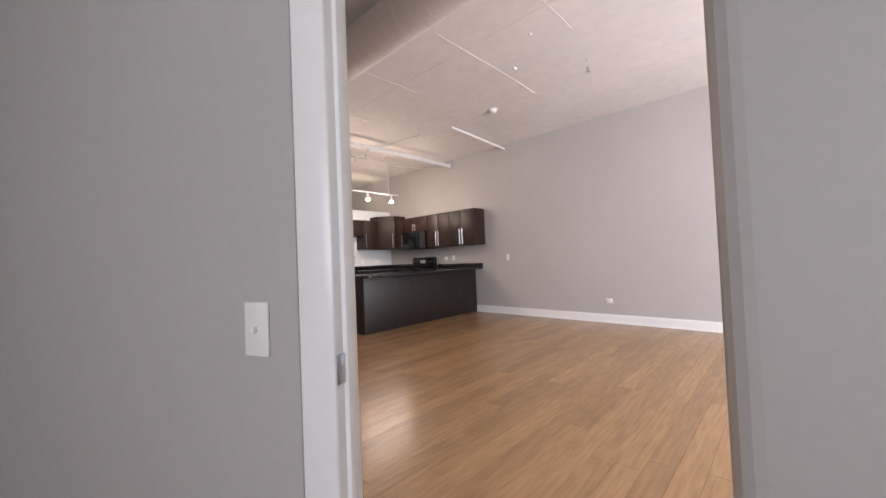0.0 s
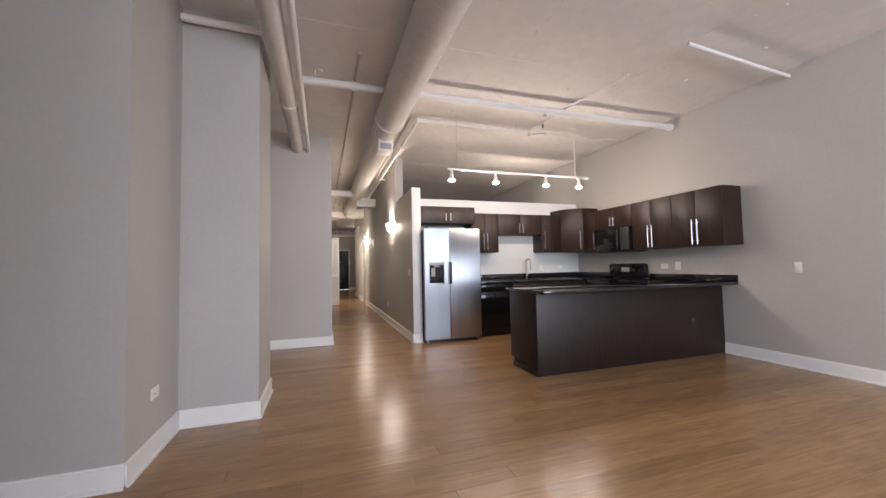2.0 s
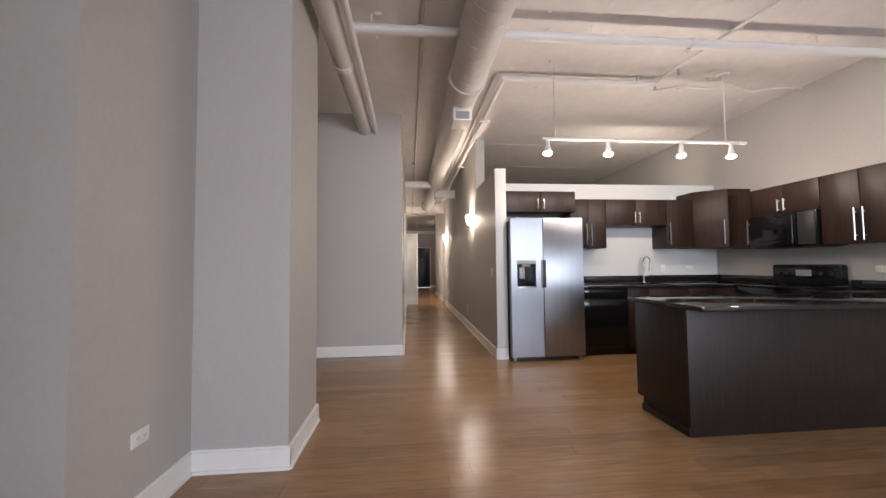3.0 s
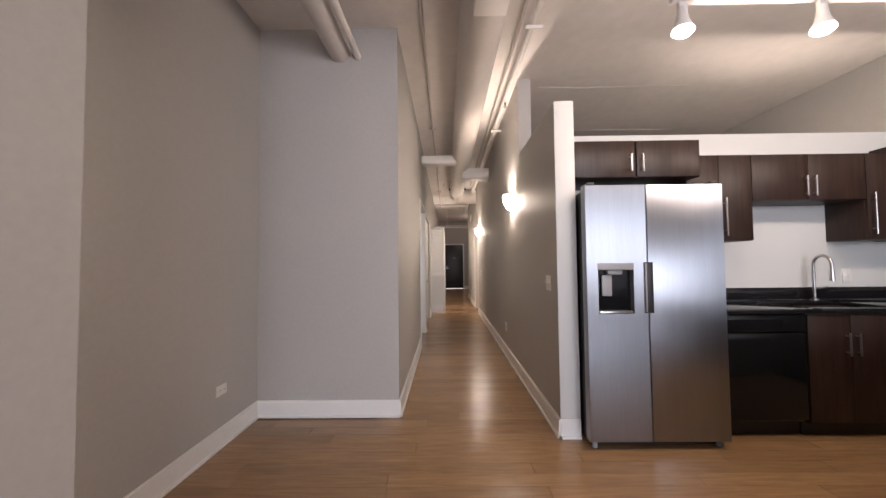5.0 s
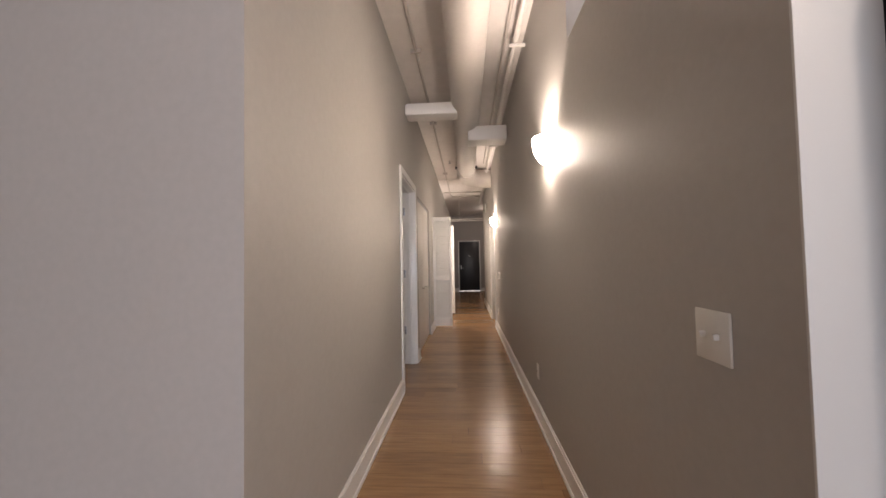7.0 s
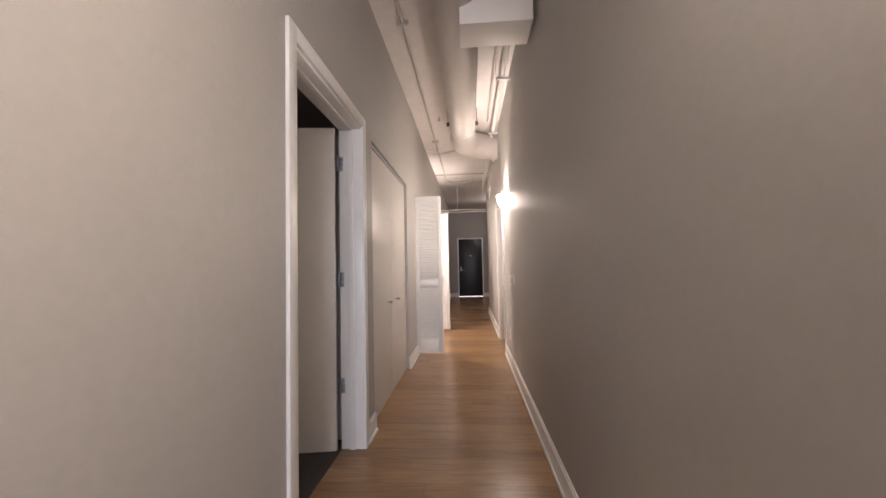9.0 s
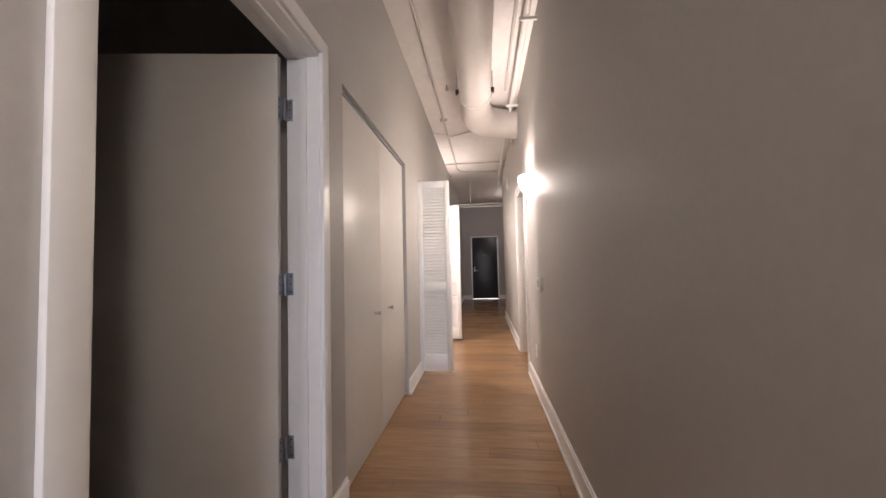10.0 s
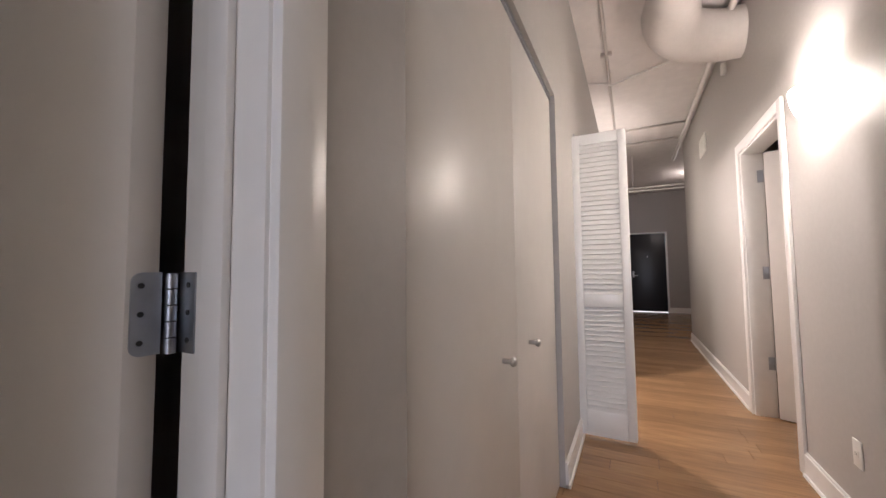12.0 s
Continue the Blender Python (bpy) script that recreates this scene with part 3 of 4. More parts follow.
UP = "upper kitchen cabinets"
cabinet("upper_cabinet", "dark espresso cabinet above the refrigerator with two doors", -7.27, -6.79, 2.655, 3.62, 1.89, 2.17, "x", [(2.655, 3.13, 1, 1.93, 2.06), (3.145, 3.62, -1, 1.93, 2.06)], UP)
cabinet("upper_cabinet", "narrow dark espresso wall cabinet with two doors", -7.27, -6.96, 3.622, 4.14, 1.41, 2.10, "x", [(3.622, 3.88, 1, 1.45, 1.75), (3.88, 4.14, -1, 1.45, 1.75)], UP)
cabinet("upper_cabinet", "short dark espresso wall cabinet over the sink", -7.27, -6.96, 4.142, 5.04, 1.73, 2.10, "x", [(4.142, 4.59, 1, 1.76, 1.92), (4.59, 5.04, -1, 1.76, 1.92)], UP)
cabinet("upper_cabinet", "single-door dark espresso wall cabinet", -7.27, -6.96, 5.042, 5.45, 1.41, 2.10, "x", [(5.042, 5.45, -1, 1.45, 1.78)], UP)
# diagonal corner unit
cc = thing("upper_cabinet", "tall diagonal corner dark espresso cabinet", "cabinet", UP)
bm = bmesh.new()
f = bm.faces.new([bm.verts.new((x, y, 1.405)) for x, y in ((-7.265, 5.452), (-6.945, 5.452), (-6.665, 5.735), (-6.665, 6.075), (-7.265, 6.075))])
g = bmesh.ops.extrude_face_region(bm, geom=[f])["geom"]
bmesh.ops.translate(bm, vec=(0, 0, 0.80), verts=[v for v in g if isinstance(v, bmesh.types.BMVert)])
part("body", bm, WOOD, cc)
d = Vector((0.28, 0.283, 0)).normalized()
dd = part("door", splayed((-6.938, 5.449), (-6.662, 5.728), -0.018, 1.41, 2.20, 0.002), WOOD, cc)
nrm = Vector((d.y, -d.x, 0)) * 0.02
p = Vector((-6.665, 5.70, 0)) - d * 0.02 + nrm
bar_handle(dd, (p.x, p.y, 1.45), (p.x, p.y, 1.78), nrm * 1.3)
cabinet("upper_cabinet", "narrow dark espresso cabinet beside the microwave", -6.663, -6.335, 5.76, 6.08, 1.375, 2.10, "y", [(-6.663, -6.335, 1, 1.42, 1.72)], UP)
cabinet("upper_cabinet", "short dark espresso cabinet above the microwave", -6.333, -5.555, 5.76, 6.08, 1.765, 2.10, "y", [(-6.333, -5.945, 1, 1.79, 1.93), (-5.945, -5.555, -1, 1.79, 1.93)], UP)
cabinet("upper_cabinet", "two-door dark espresso wall cabinet", -5.553, -4.87, 5.76, 6.08, 1.375, 2.10, "y", [(-5.553, -5.21, 1, 1.40, 1.72), (-5.21, -4.87, -1, 1.40, 1.72)], UP)
cabinet("upper_cabinet", "two-door dark espresso wall cabinet at the end of the row", -4.868, -4.19, 5.76, 6.08, 1.375, 2.10, "y", [(-4.868, -4.53, 1, 1.40, 1.72), (-4.53, -4.19, -1, 1.40, 1.72)], UP)

mw = thing("microwave", "black microwave mounted over the kitchen range", "microwave")
part("body", boxed(-6.325, -5.565, 5.70, 6.07, 1.365, 1.757, 0.006), BLACK, mw)
dr = part("door", boxed(-6.31, -5.76, 5.678, 5.699, 1.385, 1.745, 0.006), BLACK, mw)
part("window", boxed(-6.25, -5.84, 5.674, 5.679, 1.44, 1.69, 0.004), BLACK, dr)
part("handle", tube([(-5.785, 5.66, 1.41), (-5.785, 5.66, 1.72)], 0.011), BLACK, dr)
part("control_panel", boxed(-5.745, -5.575, 5.682, 5.699, 1.385, 1.745, 0.003), BLACKMATT, mw)
part("bottom_grille", boxed(-6.30, -5.60, 5.72, 6.05, 1.355, 1.366), BLACKMATT, mw)

LOW = "base kitchen cabinets"


def base_unit(name, label, x0, x1, y0, y1, face, doors):
    t = thing(name, label, "cabinet", LOW)
    part("body", boxed(x0, x1, y0, y1, 0.10, 0.875, 0.002), WOOD, t)
    if face == "x":
        part("toe_kick", boxed(x0, x1 - 0.06, y0, y1, 0.0, 0.10), BLACKMATT, t)
    else:
        part("toe_kick", boxed(x0, x1, y0 + 0.06, y1, 0.0, 0.10), BLACKMATT, t)
    for a, b, side in doors:
        if face == "x":
            d = part("door", boxed(x1 + 0.001, x1 + 0.02, a + 0.002, b - 0.002, 0.115, 0.865, 0.002), WOOD, t)
            y = b - 0.035 if side > 0 else a + 0.035
            bar_handle(d, (x1 + 0.02, y, 0.58), (x1 + 0.02, y, 0.74), (0.03, 0, 0))
        else:
            d = part("door", boxed(a + 0.002, b - 0.002, y0 - 0.02, y0 - 0.001, 0.115, 0.865, 0.002), WOOD, t)
            x = b - 0.035 if side > 0 else a + 0.035
            bar_handle(d, (x, y0 - 0.02, 0.58), (x, y0 - 0.02, 0.74), (0, -0.03, 0))
    return t


base_unit("base_cabinet", "dark espresso sink base cabinet with two doors", -7.26, -6.67, 4.245, 5.10, "x", [(4.245, 4.545, 1), (4.545, 5.10, -1)])
base_unit("base_cabinet", "dark espresso corner base cabinet", -7.26, -6.67, 5.102, 6.075, "x", [(5.102, 5.44, -1)])
base_unit("base_cabinet", "dark espresso base cabinet beside the range", -5.555, -5.10, 5.47, 6.075, "y", [(-5.555, -5.10, 1)])
base_unit("base_cabinet", "narrow dark espresso base cabinet beside the range", -6.66, -6.335, 5.47, 6.075, "y", [(-6.66, -6.335, 1)])
dwr = thing("dishwasher", "black built-in dishwasher under the counter", "dishwasher")
part("body", boxed(-7.26, -6.70, 3.645, 4.242, 0.10, 0.87, 0.003), BLACKMATT, dwr)
part("door", boxed(-6.699, -6.655, 3.648, 4.238, 0.13, 0.74, 0.006), BLACK, dwr)
part("control_panel", boxed(-6.699, -6.648, 3.648, 4.238, 0.748, 0.868, 0.006), BLACK, dwr)
part("toe_kick", boxed(-7.20, -6.74, 3.648, 4.238, 0.0, 0.10), BLACKMATT, dwr)
rng_ = thing("kitchen_range", "black electric kitchen range with a raised control back", "range")
part("body", boxed(-6.325, -5.565, 5.46, 6.03, 0.03, 0.905, 0.004), BLACK, rng_)
part("cooktop", boxed(-6.328, -5.562, 5.43, 6.03, 0.906, 0.922, 0.004), BLACK, rng_)
part("oven_door", boxed(-6.315, -5.575, 5.425, 5.459, 0.22, 0.80, 0.006), BLACK, rng_)
part("drawer", boxed(-6.315, -5.575, 5.435, 5.459, 0.05, 0.20, 0.006), BLACK, rng_)
part("oven_handle", tube([(-6.25, 5.385, 0.76), (-5.64, 5.385, 0.76)], 0.012), BLACK, rng_)
bm = boxed(-6.32, -5.57, 5.965, 6.065, 0.93, 1.165, 0.03)
part("control_back", bm, BLACK, rng_)
for x in (-6.23, -6.13, -5.76, -5.66):
    part("knob", rod(bmesh.new(), (x, 5.966, 1.06), (x, 5.945, 1.06), 0.02, 14), BLACKMATT, rng_)
part("clock_display", boxed(-6.03, -5.86, 5.961, 5.966, 1.03, 1.10, 0.001), GREYPLASTIC, rng_)

# counters
ct = thing("countertop", "polished black granite countertop with a low upstand", "countertop")
bm = boxed(-7.265, -6.63, 3.625, 4.33, 0.878, 0.91, 0.003)
part("slab", bm, GRANITE, ct)
part("slab", boxed(-7.265, -6.63, 4.93, 6.075, 0.878, 0.91, 0.003), GRANITE, ct)
part("slab", boxed(-7.265, -7.12, 4.331, 4.929, 0.878, 0.91, 0.003), GRANITE, ct)
part("slab", boxed(-6.74, -6.63, 4.331, 4.929, 0.878, 0.91, 0.003), GRANITE, ct)
part("slab", boxed(-6.628, -6.332, 5.44, 6.075, 0.878, 0.91, 0.003), GRANITE, ct)
part("upstand", boxed(-7.268, -7.248, 3.625, 6.06, 0.912, 1.015, 0.002), GRANITE, ct)
part("upstand", boxed(-7.246, -6.335, 6.058, 6.078, 0.912, 1.015, 0.002), GRANITE, ct)
snk = thing("sink", "undermounted stainless steel sink basin", "sink")
bm = boxed(-7.12, -6.74, 4.33, 4.93, 0.72, 0.876, 0.03)
bmesh.ops.delete(bm, geom=[f for f in bm.faces if f.calc_center_median().z > 0.86], context="FACES")
part("basin", bm, STEEL, snk)
part("drain", rod(bmesh.new(), (-6.93, 4.63, 0.722), (-6.93, 4.63, 0.728), 0.04, 16), CHROME, snk)
fc = thing("kitchen_faucet", "chrome gooseneck kitchen faucet with a side lever", "faucet", at=(-7.18, 4.83, 0.912))
part("base_ring", lathe([(0, 0), (0.028, 0), (0.026, 0.012), (0.018, 0.016), (0, 0.016)]), CHROME, fc)
pts = [(0, 0, 0.01), (0, 0, 0.30)] + [(0.075 - 0.075 * math.cos(a), 0, 0.30 + 0.075 * math.sin(a)) for a in [math.pi * i / 10 for i in range(1, 11)]] + [(0.150, 0, 0.24)]
part("spout", tube(pts, 0.012), CHROME, fc)
part("spray_head", rod(bmesh.new(), (0.150, 0, 0.26), (0.150, 0, 0.17), 0.016, 14, 0.019), CHROME, fc)
part("lever", tube([(0, 0.01, 0.10), (0, 0.05, 0.10), (0.01, 0.11, 0.115)], 0.007), CHROME, fc)

pn = thing("kitchen_peninsula", "dark espresso kitchen peninsula with a plain back panel", "peninsula")
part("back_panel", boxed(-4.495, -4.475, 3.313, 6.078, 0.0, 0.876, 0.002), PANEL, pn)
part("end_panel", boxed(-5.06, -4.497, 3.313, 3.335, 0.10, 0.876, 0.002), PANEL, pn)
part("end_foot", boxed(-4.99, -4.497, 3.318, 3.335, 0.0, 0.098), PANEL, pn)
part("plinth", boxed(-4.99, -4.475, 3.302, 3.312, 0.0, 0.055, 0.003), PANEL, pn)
part("body", boxed(-5.06, -4.497, 3.337, 5.46, 0.10, 0.876), WOOD, pn)
part("toe_kick", boxed(-4.99, -4.50, 3.337, 5.46, 0.0, 0.098), BLACKMATT, pn)
plate("wall_outlet", "black outlet on the peninsula's back panel", "outlet", 0.072, 0.117, 1, (-4.475, 5.55, 0.42), 90, cover=BLACKMATT)
pt = thing("countertop", "polished black granite peninsula top with an overhang", "countertop")
part("slab", boxed(-5.10, -4.275, 3.275, 6.075, 0.878, 0.91, 0.004), GRANITE, pt)
part("slab", boxed(-5.558, -5.102, 5.44, 6.075, 0.878, 0.91, 0.003), GRANITE, pt)
part("upstand", boxed(-5.555, -4.275, 6.058, 6.078, 0.912, 1.0, 0.002), GRANITE, pt)

# refrigerator
fr = thing("refrigerator", "side-by-side stainless steel refrigerator with a water dispenser", "refrigerator")
FX = -6.515
part("cabinet_body", boxed(-7.24, FX - 0.075, 2.668, 3.575, 0.03, 1.755, 0.006), BLACKMATT, fr, "dark grey cabinet body")


def steel_door(y0, y1, hole):
    """A door slab; where it has a hole (y0, y1, z0, z1), its front is sunk there."""
    if not hole:
        return boxed(FX - 0.07, FX, y0, y1, 0.055, 1.78, 0.006)
    bm = bmesh.new()
    a, b, c, d = hole

    def ring(x, p, q, u, v):
        return [bm.verts.new((x, y, z)) for y, z in ((p, u), (q, u), (q, v), (p, v))]

    loops = [ring(FX - 0.07, y0, y1, 0.055, 1.78), ring(FX - 0.004, y0, y1, 0.055, 1.78), ring(FX, y0 + 0.004, y1 - 0.004, 0.059, 1.776), ring(FX, a, b, c, d), ring(FX - 0.062, a, b, c, d)]
    bm.faces.new(loops[0]), bm.faces.new(loops[-1])
    for p, q in zip(loops, loops[1:]):
        for i in range(4):
            bm.faces.new((p[i], p[(i + 1) % 4], q[(i + 1) % 4], q[i]))
    return bm


ld = part("door", steel_door(2.650, 3.062, (2.728, 2.968, 0.905, 1.20)), STEEL, fr, "brushed steel freezer door")
rd = part("door", steel_door(3.068, 3.585, None), STEEL, fr, "brushed steel refrigerator door")
dp = part("dispenser", boxed(FX - 0.061, FX - 0.05, 2.729, 2.967, 0.906, 1.199), BLACK, ld, "black recessed dispenser")
part("dispenser_fascia", boxed(FX - 0.058, FX + 0.004, 2.726, 2.970, 1.20, 1.245, 0.003), GREYPLASTIC, ld)
part("dispenser_tray", boxed(FX - 0.048, FX - 0.004, 2.735, 2.962, 0.907, 0.922, 0.003), CHROME, ld)
part("dispenser_paddle", boxed(FX - 0.046, FX - 0.030, 2.765, 2.835, 1.02, 1.165, 0.006), GREYPLASTIC, ld)
part("dispenser_spout", boxed(FX - 0.05, FX - 0.012, 2.80, 2.90, 1.168, 1.198, 0.006), GREYPLASTIC, ld)
part("handle_recess", boxed(FX - 0.004, FX + 0.012, 3.036, 3.094, 0.908, 1.25, 0.005), BLACKMATT, ld, "dark vertical grip")
part("handle_edge", boxed(FX + 0.004, FX + 0.022, 3.036, 3.046, 0.915, 1.245, 0.003), GREYPLASTIC, ld)
for y in (2.70, 3.54):
    part("hinge_cover", boxed(FX - 0.11, FX - 0.01, y - 0.025, y + 0.025, 1.782, 1.80, 0.004), BLACKMATT, fr)
    part("foot", rod(bmesh.new(), (FX - 0.06, y, 0.0), (FX - 0.06, y, 0.054), 0.018, 12), GREYPLASTIC, fr)
    part("foot", rod(bmesh.new(), (-7.15, y, 0.0), (-7.15, y, 0.03), 0.018, 12), GREYPLASTIC, fr)
part("base_grille", boxed(FX - 0.12, FX - 0.08, 2.68, 3.56, 0.006, 0.03), BLACKMATT, fr)


# ---- hall doors ----
def casing(parent, x0, x1, y, top, into, width=0.075):
    """A flat casing round an opening from x0 to x1, on the wall face at y; into is the way into the hall."""
    for a, b, z0, z1 in ((x0 - width, x0, 0, top + width), (x1, x1 + width, 0, top + width), (x0, x1, top, top + width)):
        bm = bmesh.new()
        ys = sorted((y, y + into * 0.018))
        box(bm, a, b, ys[0], ys[1], z0, z1, 0.003)
        part("casing", bm, TRIM, parent)


d2 = tagged(new("door_2"), "white slab door standing open into a dark room", "door", kind="structure")
casing(d2, -10.69, -9.715, HL, 2.19, 1, 0.07)
part("jamb", boxed(-10.70, -10.685, HL - 0.152, HL + 0.001, 0, 2.19, 0.001), TRIM, d2)
part("jamb", boxed(-9.730, -9.715, HL - 0.152, HL + 0.001, 0, 2.19, 0.001), TRIM, d2)
part("jamb", boxed(-10.684, -9.731, HL - 0.152, HL + 0.001, 2.172, 2.19, 0.001), TRIM, d2)
part("door_stop", boxed(-10.684, -10.673, HL - 0.095, HL - 0.055, 0, 2.17, 0.002), TRIM, d2)
part("door_stop", boxed(-9.742, -9.731, HL - 0.095, HL - 0.055, 0, 2.17, 0.002), TRIM, d2)
part("door_stop", boxed(-10.672, -9.743, HL - 0.095, HL - 0.055, 2.16, 2.171, 0.002), TRIM, d2)
lf = part("leaf", boxed(-10.668, -10.630, 0.20, 1.128, 0.012, 2.168, 0.002), SLAB, d2)
part("lever_rose", rod(bmesh.new(), (-10.6295, 0.27, 0.93), (-10.621, 0.27, 0.93), 0.026, 18), CHROME, lf)
part("lever", tube([(-10.621, 0.27, 0.93), (-10.588, 0.27, 0.93), (-10.588, 0.38, 0.93)], 0.008), CHROME, lf)
lf.matrix_world = pose(-10.667, 1.132, 0, 0, 0, 8.5) @ pose(10.667, -1.132, 0)


def hinge_plate(x_pin, x_out, y0, y1, z):
    """A plate in an upright plane of y, round at its two outer corners."""
    s, c = (1 if x_out > x_pin else -1), 0.012
    rim = [(x_pin, z - 0.05)]
    for cz, a0 in ((z - 0.05 + c, -90), (z + 0.05 - c, 0)):
        rim += [(x_out - s * c + s * c * math.cos(radians(a0 + 18 * i)), cz + c * math.sin(radians(a0 + 18 * i))) for i in range(6)]
    rim.append((x_pin, z + 0.05))
    bm = bmesh.new()
    f = bm.faces.new([bm.verts.new((x, y0, zz)) for x, zz in rim])
    g = bmesh.ops.extrude_face_region(bm, geom=[f])["geom"]
    bmesh.ops.translate(bm, vec=(0, y1 - y0, 0), verts=[v for v in g if isinstance(v, bmesh.types.BMVert)])
    return bm


def butt_hinge(parent, sx, jamb, leaf_edge, y, z):
    """A hinge between a jamb face at x = jamb and a leaf's edge at y; sx points from the jamb into the opening."""
    t = part("hinge", boxed(jamb, jamb + sx * 0.003, y, y + 0.036, z - 0.05, z + 0.05, 0.001), HINGE, parent, "zinc butt hinge")
    part("leaf_plate", hinge_plate(leaf_edge, leaf_edge + sx * 0.032, y - 0.0105, y - 0.006, z), HINGE, t)
    for i in range(5):
        part("knuckle", rod(bmesh.new(), (jamb + sx * 0.011, y + 0.002, z - 0.05 + i * 0.02), (jamb + sx * 0.011, y + 0.002, z - 0.0315 + i * 0.02), 0.0066, 12), HINGE, t)
    for dz in (-0.034, 0.0, 0.034):
        part("screw", rod(bmesh.new(), (jamb + sx * 0.003, y + 0.024, z + dz), (jamb + sx * 0.0042, y + 0.024, z + dz), 0.0035, 8), BLACKMATT, t)
        part("screw", rod(bmesh.new(), (leaf_edge + sx * 0.022, y - 0.006, z + dz), (leaf_edge + sx * 0.022, y - 0.0048, z + dz), 0.0035, 8), BLACKMATT, t)
    return t


for z in (0.42, 1.135, 1.93):
    butt_hinge(d2, 1, -10.685, -10.667, 1.141, z)

d3 = tagged(new("door_3"), "white slab door standing open off the hall", "door", kind="structure")
casing(d3, -14.26, -13.33, HR, 2.14, -1)
part("jamb", boxed(-14.26, -14.242, HR - 0.001, HR + 0.142, 0, 2.14, 0.001), TRIM, d3)
part("jamb", boxed(-13.348, -13.33, HR - 0.001, HR + 0.142, 0, 2.14, 0.001), TRIM, d3)
part("jamb", boxed(-14.241, -13.349, HR - 0.001, HR + 0.142, 2.122, 2.14, 0.001), TRIM, d3)
lf3 = part("leaf", boxed(-14.225, -14.187, HR + 0.150, HR + 1.035, 0.012, 2.11, 0.002), SLAB, d3)
for z in (0.42, 1.14, 1.93):
    part("hinge_plate", boxed(-14.222, -14.190, HR + 0.1465, HR + 0.1495, z - 0.05, z + 0.05, 0.001), HINGE, lf3, "zinc hinge plate")
lf3.matrix_world = pose(-14.232, HR + 0.142, 0, 0, 0, -24) @ pose(14.232, -HR - 0.142, 0)
for z in (0.42, 1.14, 1.93):
    part("hinge", boxed(-14.241, -14.238, HR + 0.098, HR + 0.138, z - 0.05, z + 0.05, 0.001), HINGE, d3, "zinc butt hinge")

# closet with two flush slabs
cl = thing("closet_doors", "pair of flush off-white closet doors, closed", "closet door")
for a, b, k in ((-11.774, -10.98, -11.60), (-12.54, -11.7755, -11.95)):
    d = part("door", boxed(a, b, HL - 0.065, HL - 0.03, 0.012, 2.165, 0.002), SLAB, cl)
    kb = part("knob", rod(bmesh.new(), (k, HL - 0.03, 0.885), (k, HL - 0.005, 0.885), 0.009, 12), CHROME, d, "small nickel knob")
    part("knob_head", ball(bmesh.new(), (k, HL + 0.006, 0.885), 0.020, 14, 10, (1, 0.65, 0.8)), CHROME, kb)
part("top_track", boxed(-12.548, -10.972, HL - 0.07, HL - 0.022, 2.168, 2.189), HINGE, cl, "metal top track")


# louvred bifold doors, folded open
def louvre_panel(parent):
    W, B, T = 0.36, 0.03, 2.165
    p = part("panel", boxed(-0.014, 0.014, 0.0, 0.052, B, T, 0.003), TRIM, parent)
    part("stile", boxed(-0.014, 0.014, W - 0.052, W, B, T, 0.003), TRIM, p)
    for a, b in ((B, 0.20), (0.92, 1.01), (T - 0.075, T)):
        part("rail", boxed(-0.013, 0.013, 0.053, W - 0.053, a, b, 0.002), TRIM, p)
    bm = bmesh.new()
    box(bm, -0.0035, 0.0035, 0.053, W - 0.053, -0.018, 0.018)
    bmesh.ops.rotate(bm, cent=(0, 0, 0), matrix=Matrix.Rotation(radians(-32), 3, "Y"), verts=bm.verts)
    me = mesh_of("slat", bm, TRIM)
    for a, b in ((0.215, 0.905), (1.025, T - 0.09)):
        n = int((b - a) / 0.034)
        for i in range(n + 1):
            s = new("slat", me)
            s.parent = p
            s.location = (0, 0, a + (b - a) * i / n)
    return p


bf = thing("bifold_door", "white louvred bifold closet door folded open", "bifold door", "laundry closet doors", (-13.235, HL - 0.005, 0))
louvre_panel(bf)
p2 = louvre_panel(bf)
p2.location = (-0.034, 0.004, 0)
part("pivot_pin", rod(bmesh.new(), (0.0, 0.02, 2.165), (0.0, 0.02, 2.188), 0.005, 8), HINGE, bf)
copy_thing(bf, pose(-15.0, HL - 0.005, 0))
bt = thing("closet_track", "metal bifold track in the closet head", "track")
part("rail", boxed(-15.018, -13.252, HL - 0.05, HL - 0.02, 2.17, 2.189), HINGE, bt)

# lit laundry closet
cb = thing("closet_light", "plain lit bulb on a rod in the laundry closet", "ceiling light", at=(-14.1, 0.70, 0))
part("rod", rod(bmesh.new(), (0, 0, 2.23), (0, 0, H), 0.008, 10), PIPE, cb)
part("bulb", ball(bmesh.new(), (0, 0, 2.20), 0.035), BULB_GLOW, cb, "lit round bulb")

# invented fixture for the foyer fill, out of view behind the hall wall
fl = thing("foyer_light", "added unseen ceiling lamp that fills the foyer with light", "ceiling light", at=(-19.8, 2.95, H))
part("base", lathe([(0, 0), (0.12, 0), (0.12, -0.02), (0, -0.02)]), PIPE, fl)
part("diffuser", lathe([(0.11, -0.02), (0.10, -0.05), (0.06, -0.075), (0, -0.085)]), BULB_GLOW, fl, "lit glass diffuser")

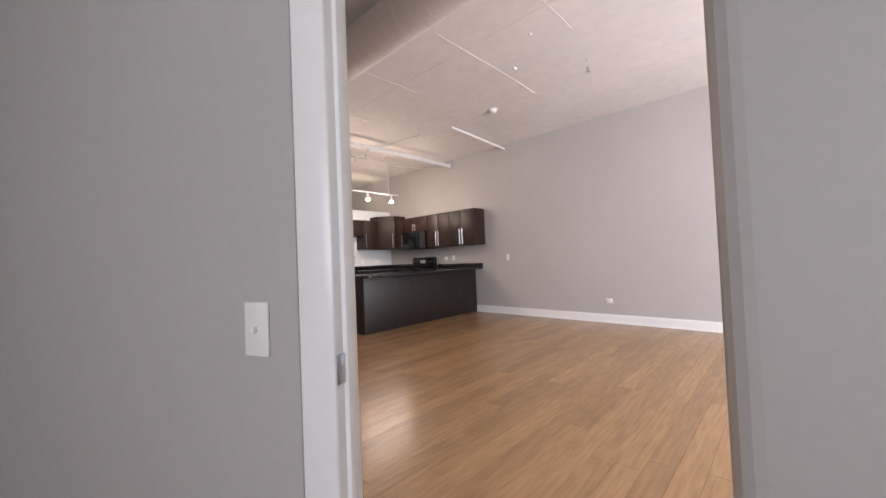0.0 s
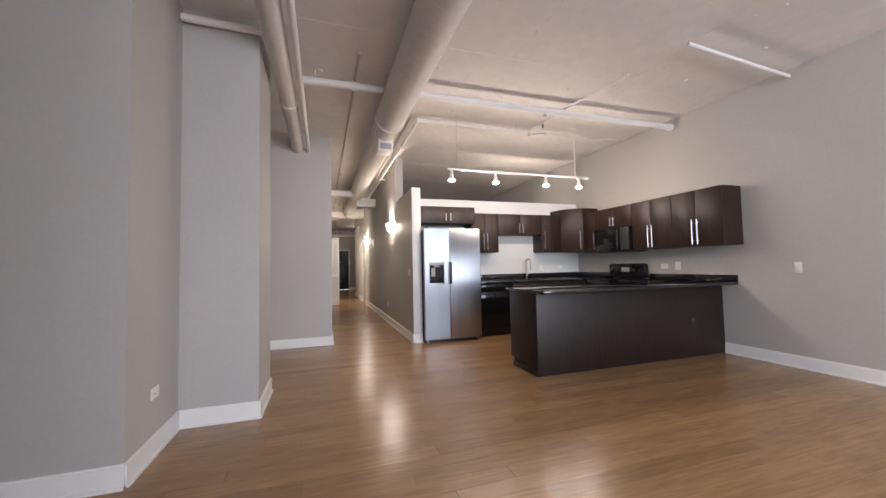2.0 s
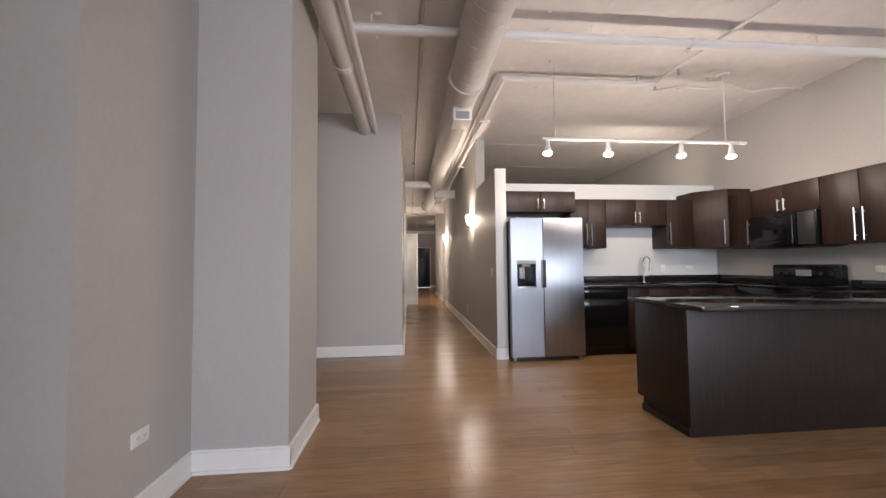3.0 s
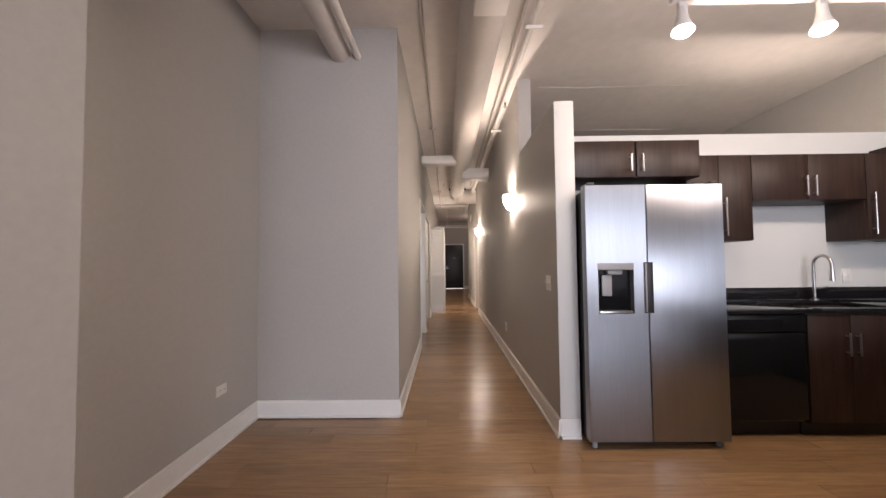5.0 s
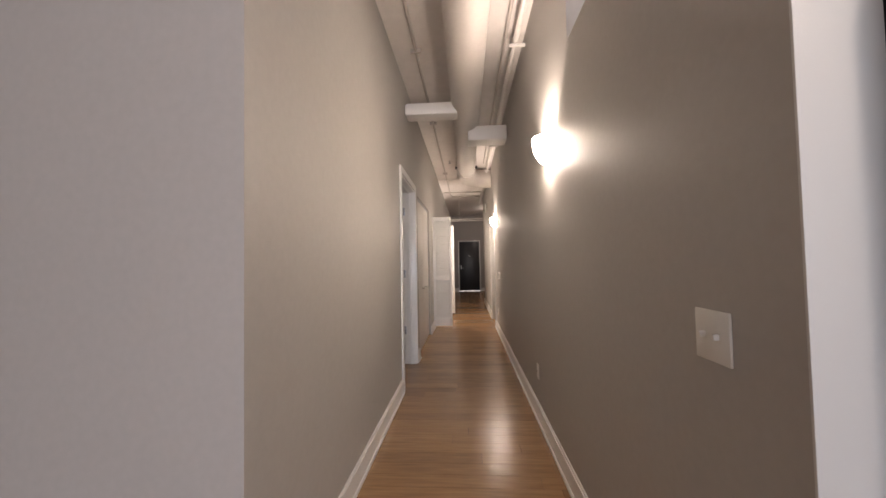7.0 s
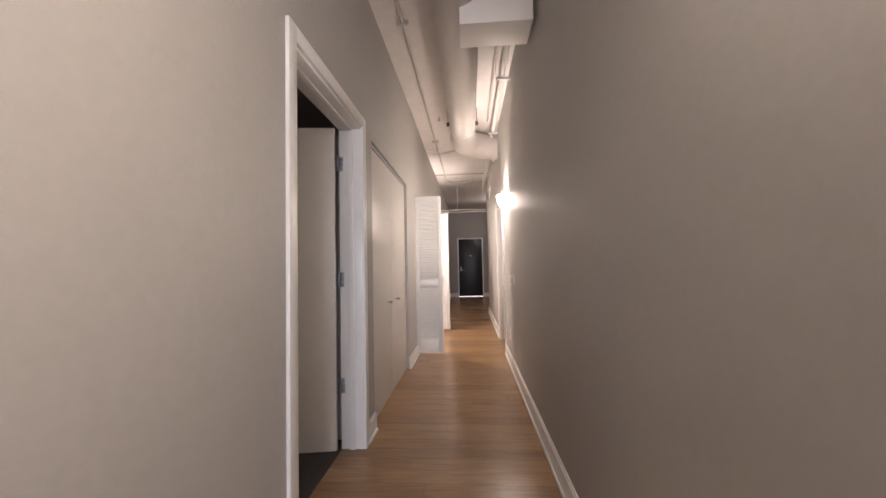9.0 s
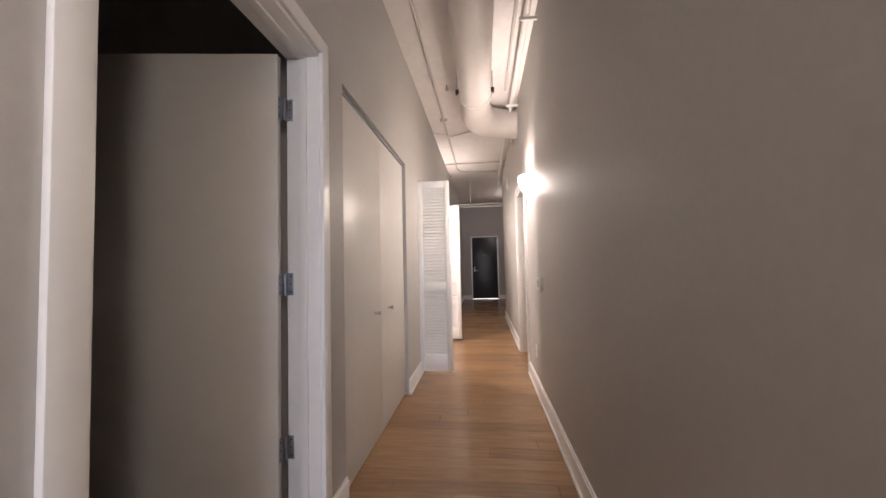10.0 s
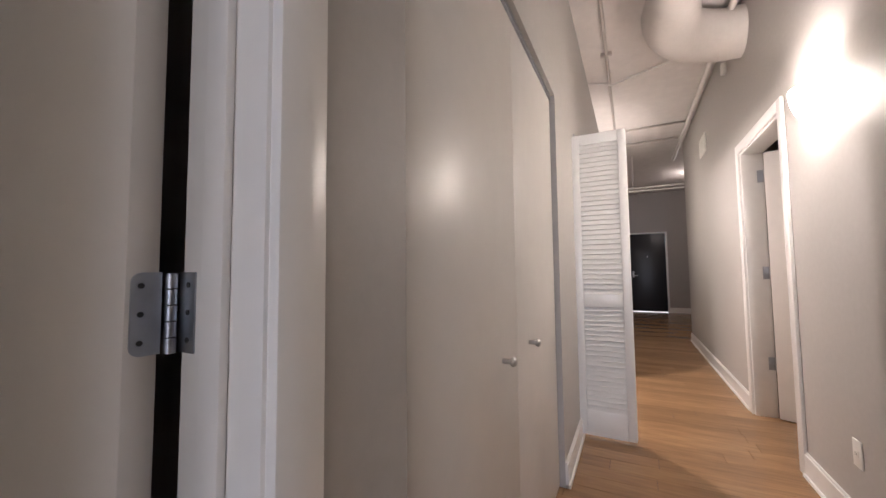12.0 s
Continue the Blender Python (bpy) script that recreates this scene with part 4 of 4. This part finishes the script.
# entry door
d4 = tagged(new("door_4"), "black entry door with a metal lever and white frame", "door", kind="structure")
part("leaf", boxed(-22.04, -22.0, 1.645, 2.515, 0.02, 2.15, 0.003), ENTRY, d4)
for a, b, z0, z1 in ((1.60, 1.64, 0, 2.19), (2.52, 2.56, 0, 2.19), (1.641, 2.519, 2.155, 2.19)):
    part("frame", boxed(-22.06, -21.97, a, b, z0, z1, 0.003), TRIM, d4)
part("lever", tube([(-21.99, 1.72, 1.0), (-21.94, 1.72, 1.0), (-21.94, 1.83, 1.0)], 0.011), CHROME, d4)
part("lever_rose", boxed(-21.999, -21.985, 1.695, 1.745, 0.95, 1.12, 0.004), CHROME, d4)
part("peephole", rod(bmesh.new(), (-21.999, 2.08, 1.52), (-21.99, 2.08, 1.52), 0.016, 12), CHROME, d4)
part("light_gap", boxed(-22.03, -22.005, 1.645, 2.515, 0.004, 0.018), LIGHTGAP, d4)

# ---- floor planks ----
floor = solid("floor", boxed(-22.3, 4.2, -3.0, 6.3, -0.12, -0.004), GAP, "caramel varnished plank floor", "floor", kind="structure")
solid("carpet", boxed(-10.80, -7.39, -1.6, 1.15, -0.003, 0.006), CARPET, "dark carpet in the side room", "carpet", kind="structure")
PW = 0.127
rng = random.Random(9)
LENGTHS = (0.9, 1.2, 1.5, 1.8)
shared = {}


def plank_mesh(n):
    if n not in shared:
        bm = bmesh.new()
        L = LENGTHS[n]
        w, e = PW / 2 - 0.0002, 0.0007
        lo = [bm.verts.new((sx * w, y, -0.004)) for sx, y in ((-1, 0.0006), (1, 0.0006), (1, L - 0.0006), (-1, L - 0.0006))]
        hi = [bm.verts.new((sx * (w - e), y, 0)) for sx, y in ((-1, 0.0006 + e), (1, 0.0006 + e), (1, L - 0.0006 - e), (-1, L - 0.0006 - e))]
        bm.faces.new(hi)
        for i in range(4):
            j = (i + 1) % 4
            bm.faces.new((lo[i], lo[j], hi[j], hi[i]))
        shared[n] = mesh_of("plank", bm, PLANK)
    return shared[n]


verts, faces, made = [], [], 0
x = 3.9
while x > -22.0:
    xc = x - PW / 2
    if xc > -2.12:
        lo_y, hi_y = -2.75, 6.08
    elif xc > -3.66:
        lo_y, hi_y = -0.80, 6.08
    elif xc > -7.08:
        lo_y, hi_y = 0.12, 6.08
    elif xc > -13.15:
        lo_y, hi_y = 1.15, 2.51
    elif xc > -15.1:
        lo_y, hi_y = 0.40, 5.0 if -15.85 < xc < -13.2 else 2.51
    elif xc > -17.7:
        lo_y, hi_y = 1.30, 2.51
    else:
        lo_y, hi_y = 1.30, 3.20
    y = lo_y - rng.uniform(0, 1.2)
    while y < hi_y:
        n = rng.randrange(4)
        L = LENGTHS[n]
        if y + L > lo_y + 0.02 and y < hi_y - 0.02:
            near = (-4.6 < xc < -0.2 and y + L > 0.3 and y < 4.2) or (-13.1 < xc <= -4.6 and y + L > 1.3 and y < 2.5)
            whole = y >= lo_y and y + L <= hi_y
            if near and whole and made < 300:
                ob = new("plank", plank_mesh(n))
                ob.location = (xc, y, 0)
                ob.parent = floor
                made += 1
            else:
                k = len(verts)
                w, e = PW / 2 - 0.0002, 0.0007
                y0, y1 = max(y, lo_y) + 0.0006, min(y + L, hi_y) - 0.0006
                verts += [(xc - w, y0, -0.004), (xc + w, y0, -0.004), (xc + w, y1, -0.004), (xc - w, y1, -0.004)]
                verts += [(xc - w + e, y0 + e, 0), (xc + w - e, y0 + e, 0), (xc + w - e, y1 - e, 0), (xc - w + e, y1 - e, 0)]
                top4 = (k + 4, k + 5, k + 6, k + 7)
                sides = [(k, k + 1, k + 5, k + 4), (k + 1, k + 2, k + 6, k + 5), (k + 2, k + 3, k + 7, k + 6), (k + 3, k, k + 4, k + 7)]
                if near and made < 300:
                    me = bpy.data.meshes.new("plank")
                    me.from_pydata([(a - xc, b - y0, c) for a, b, c in verts[k:]], [], [tuple(i - k for i in f) for f in [top4] + sides])
                    me.materials.append(PLANK)
                    ob = new("plank", me)
                    ob.location = (xc, y0, 0)
                    ob.parent = floor
                    del verts[k:]
                    made += 1
                else:
                    faces += [top4] + sides
        y += L
    x -= PW
me = bpy.data.meshes.new("planks")
me.from_pydata(verts, [], faces)
me.materials.append(PLANK)
rest = new("planks", me)
rest.parent = floor
tagged(rest, "caramel varnished floor planks", kind="stuff")
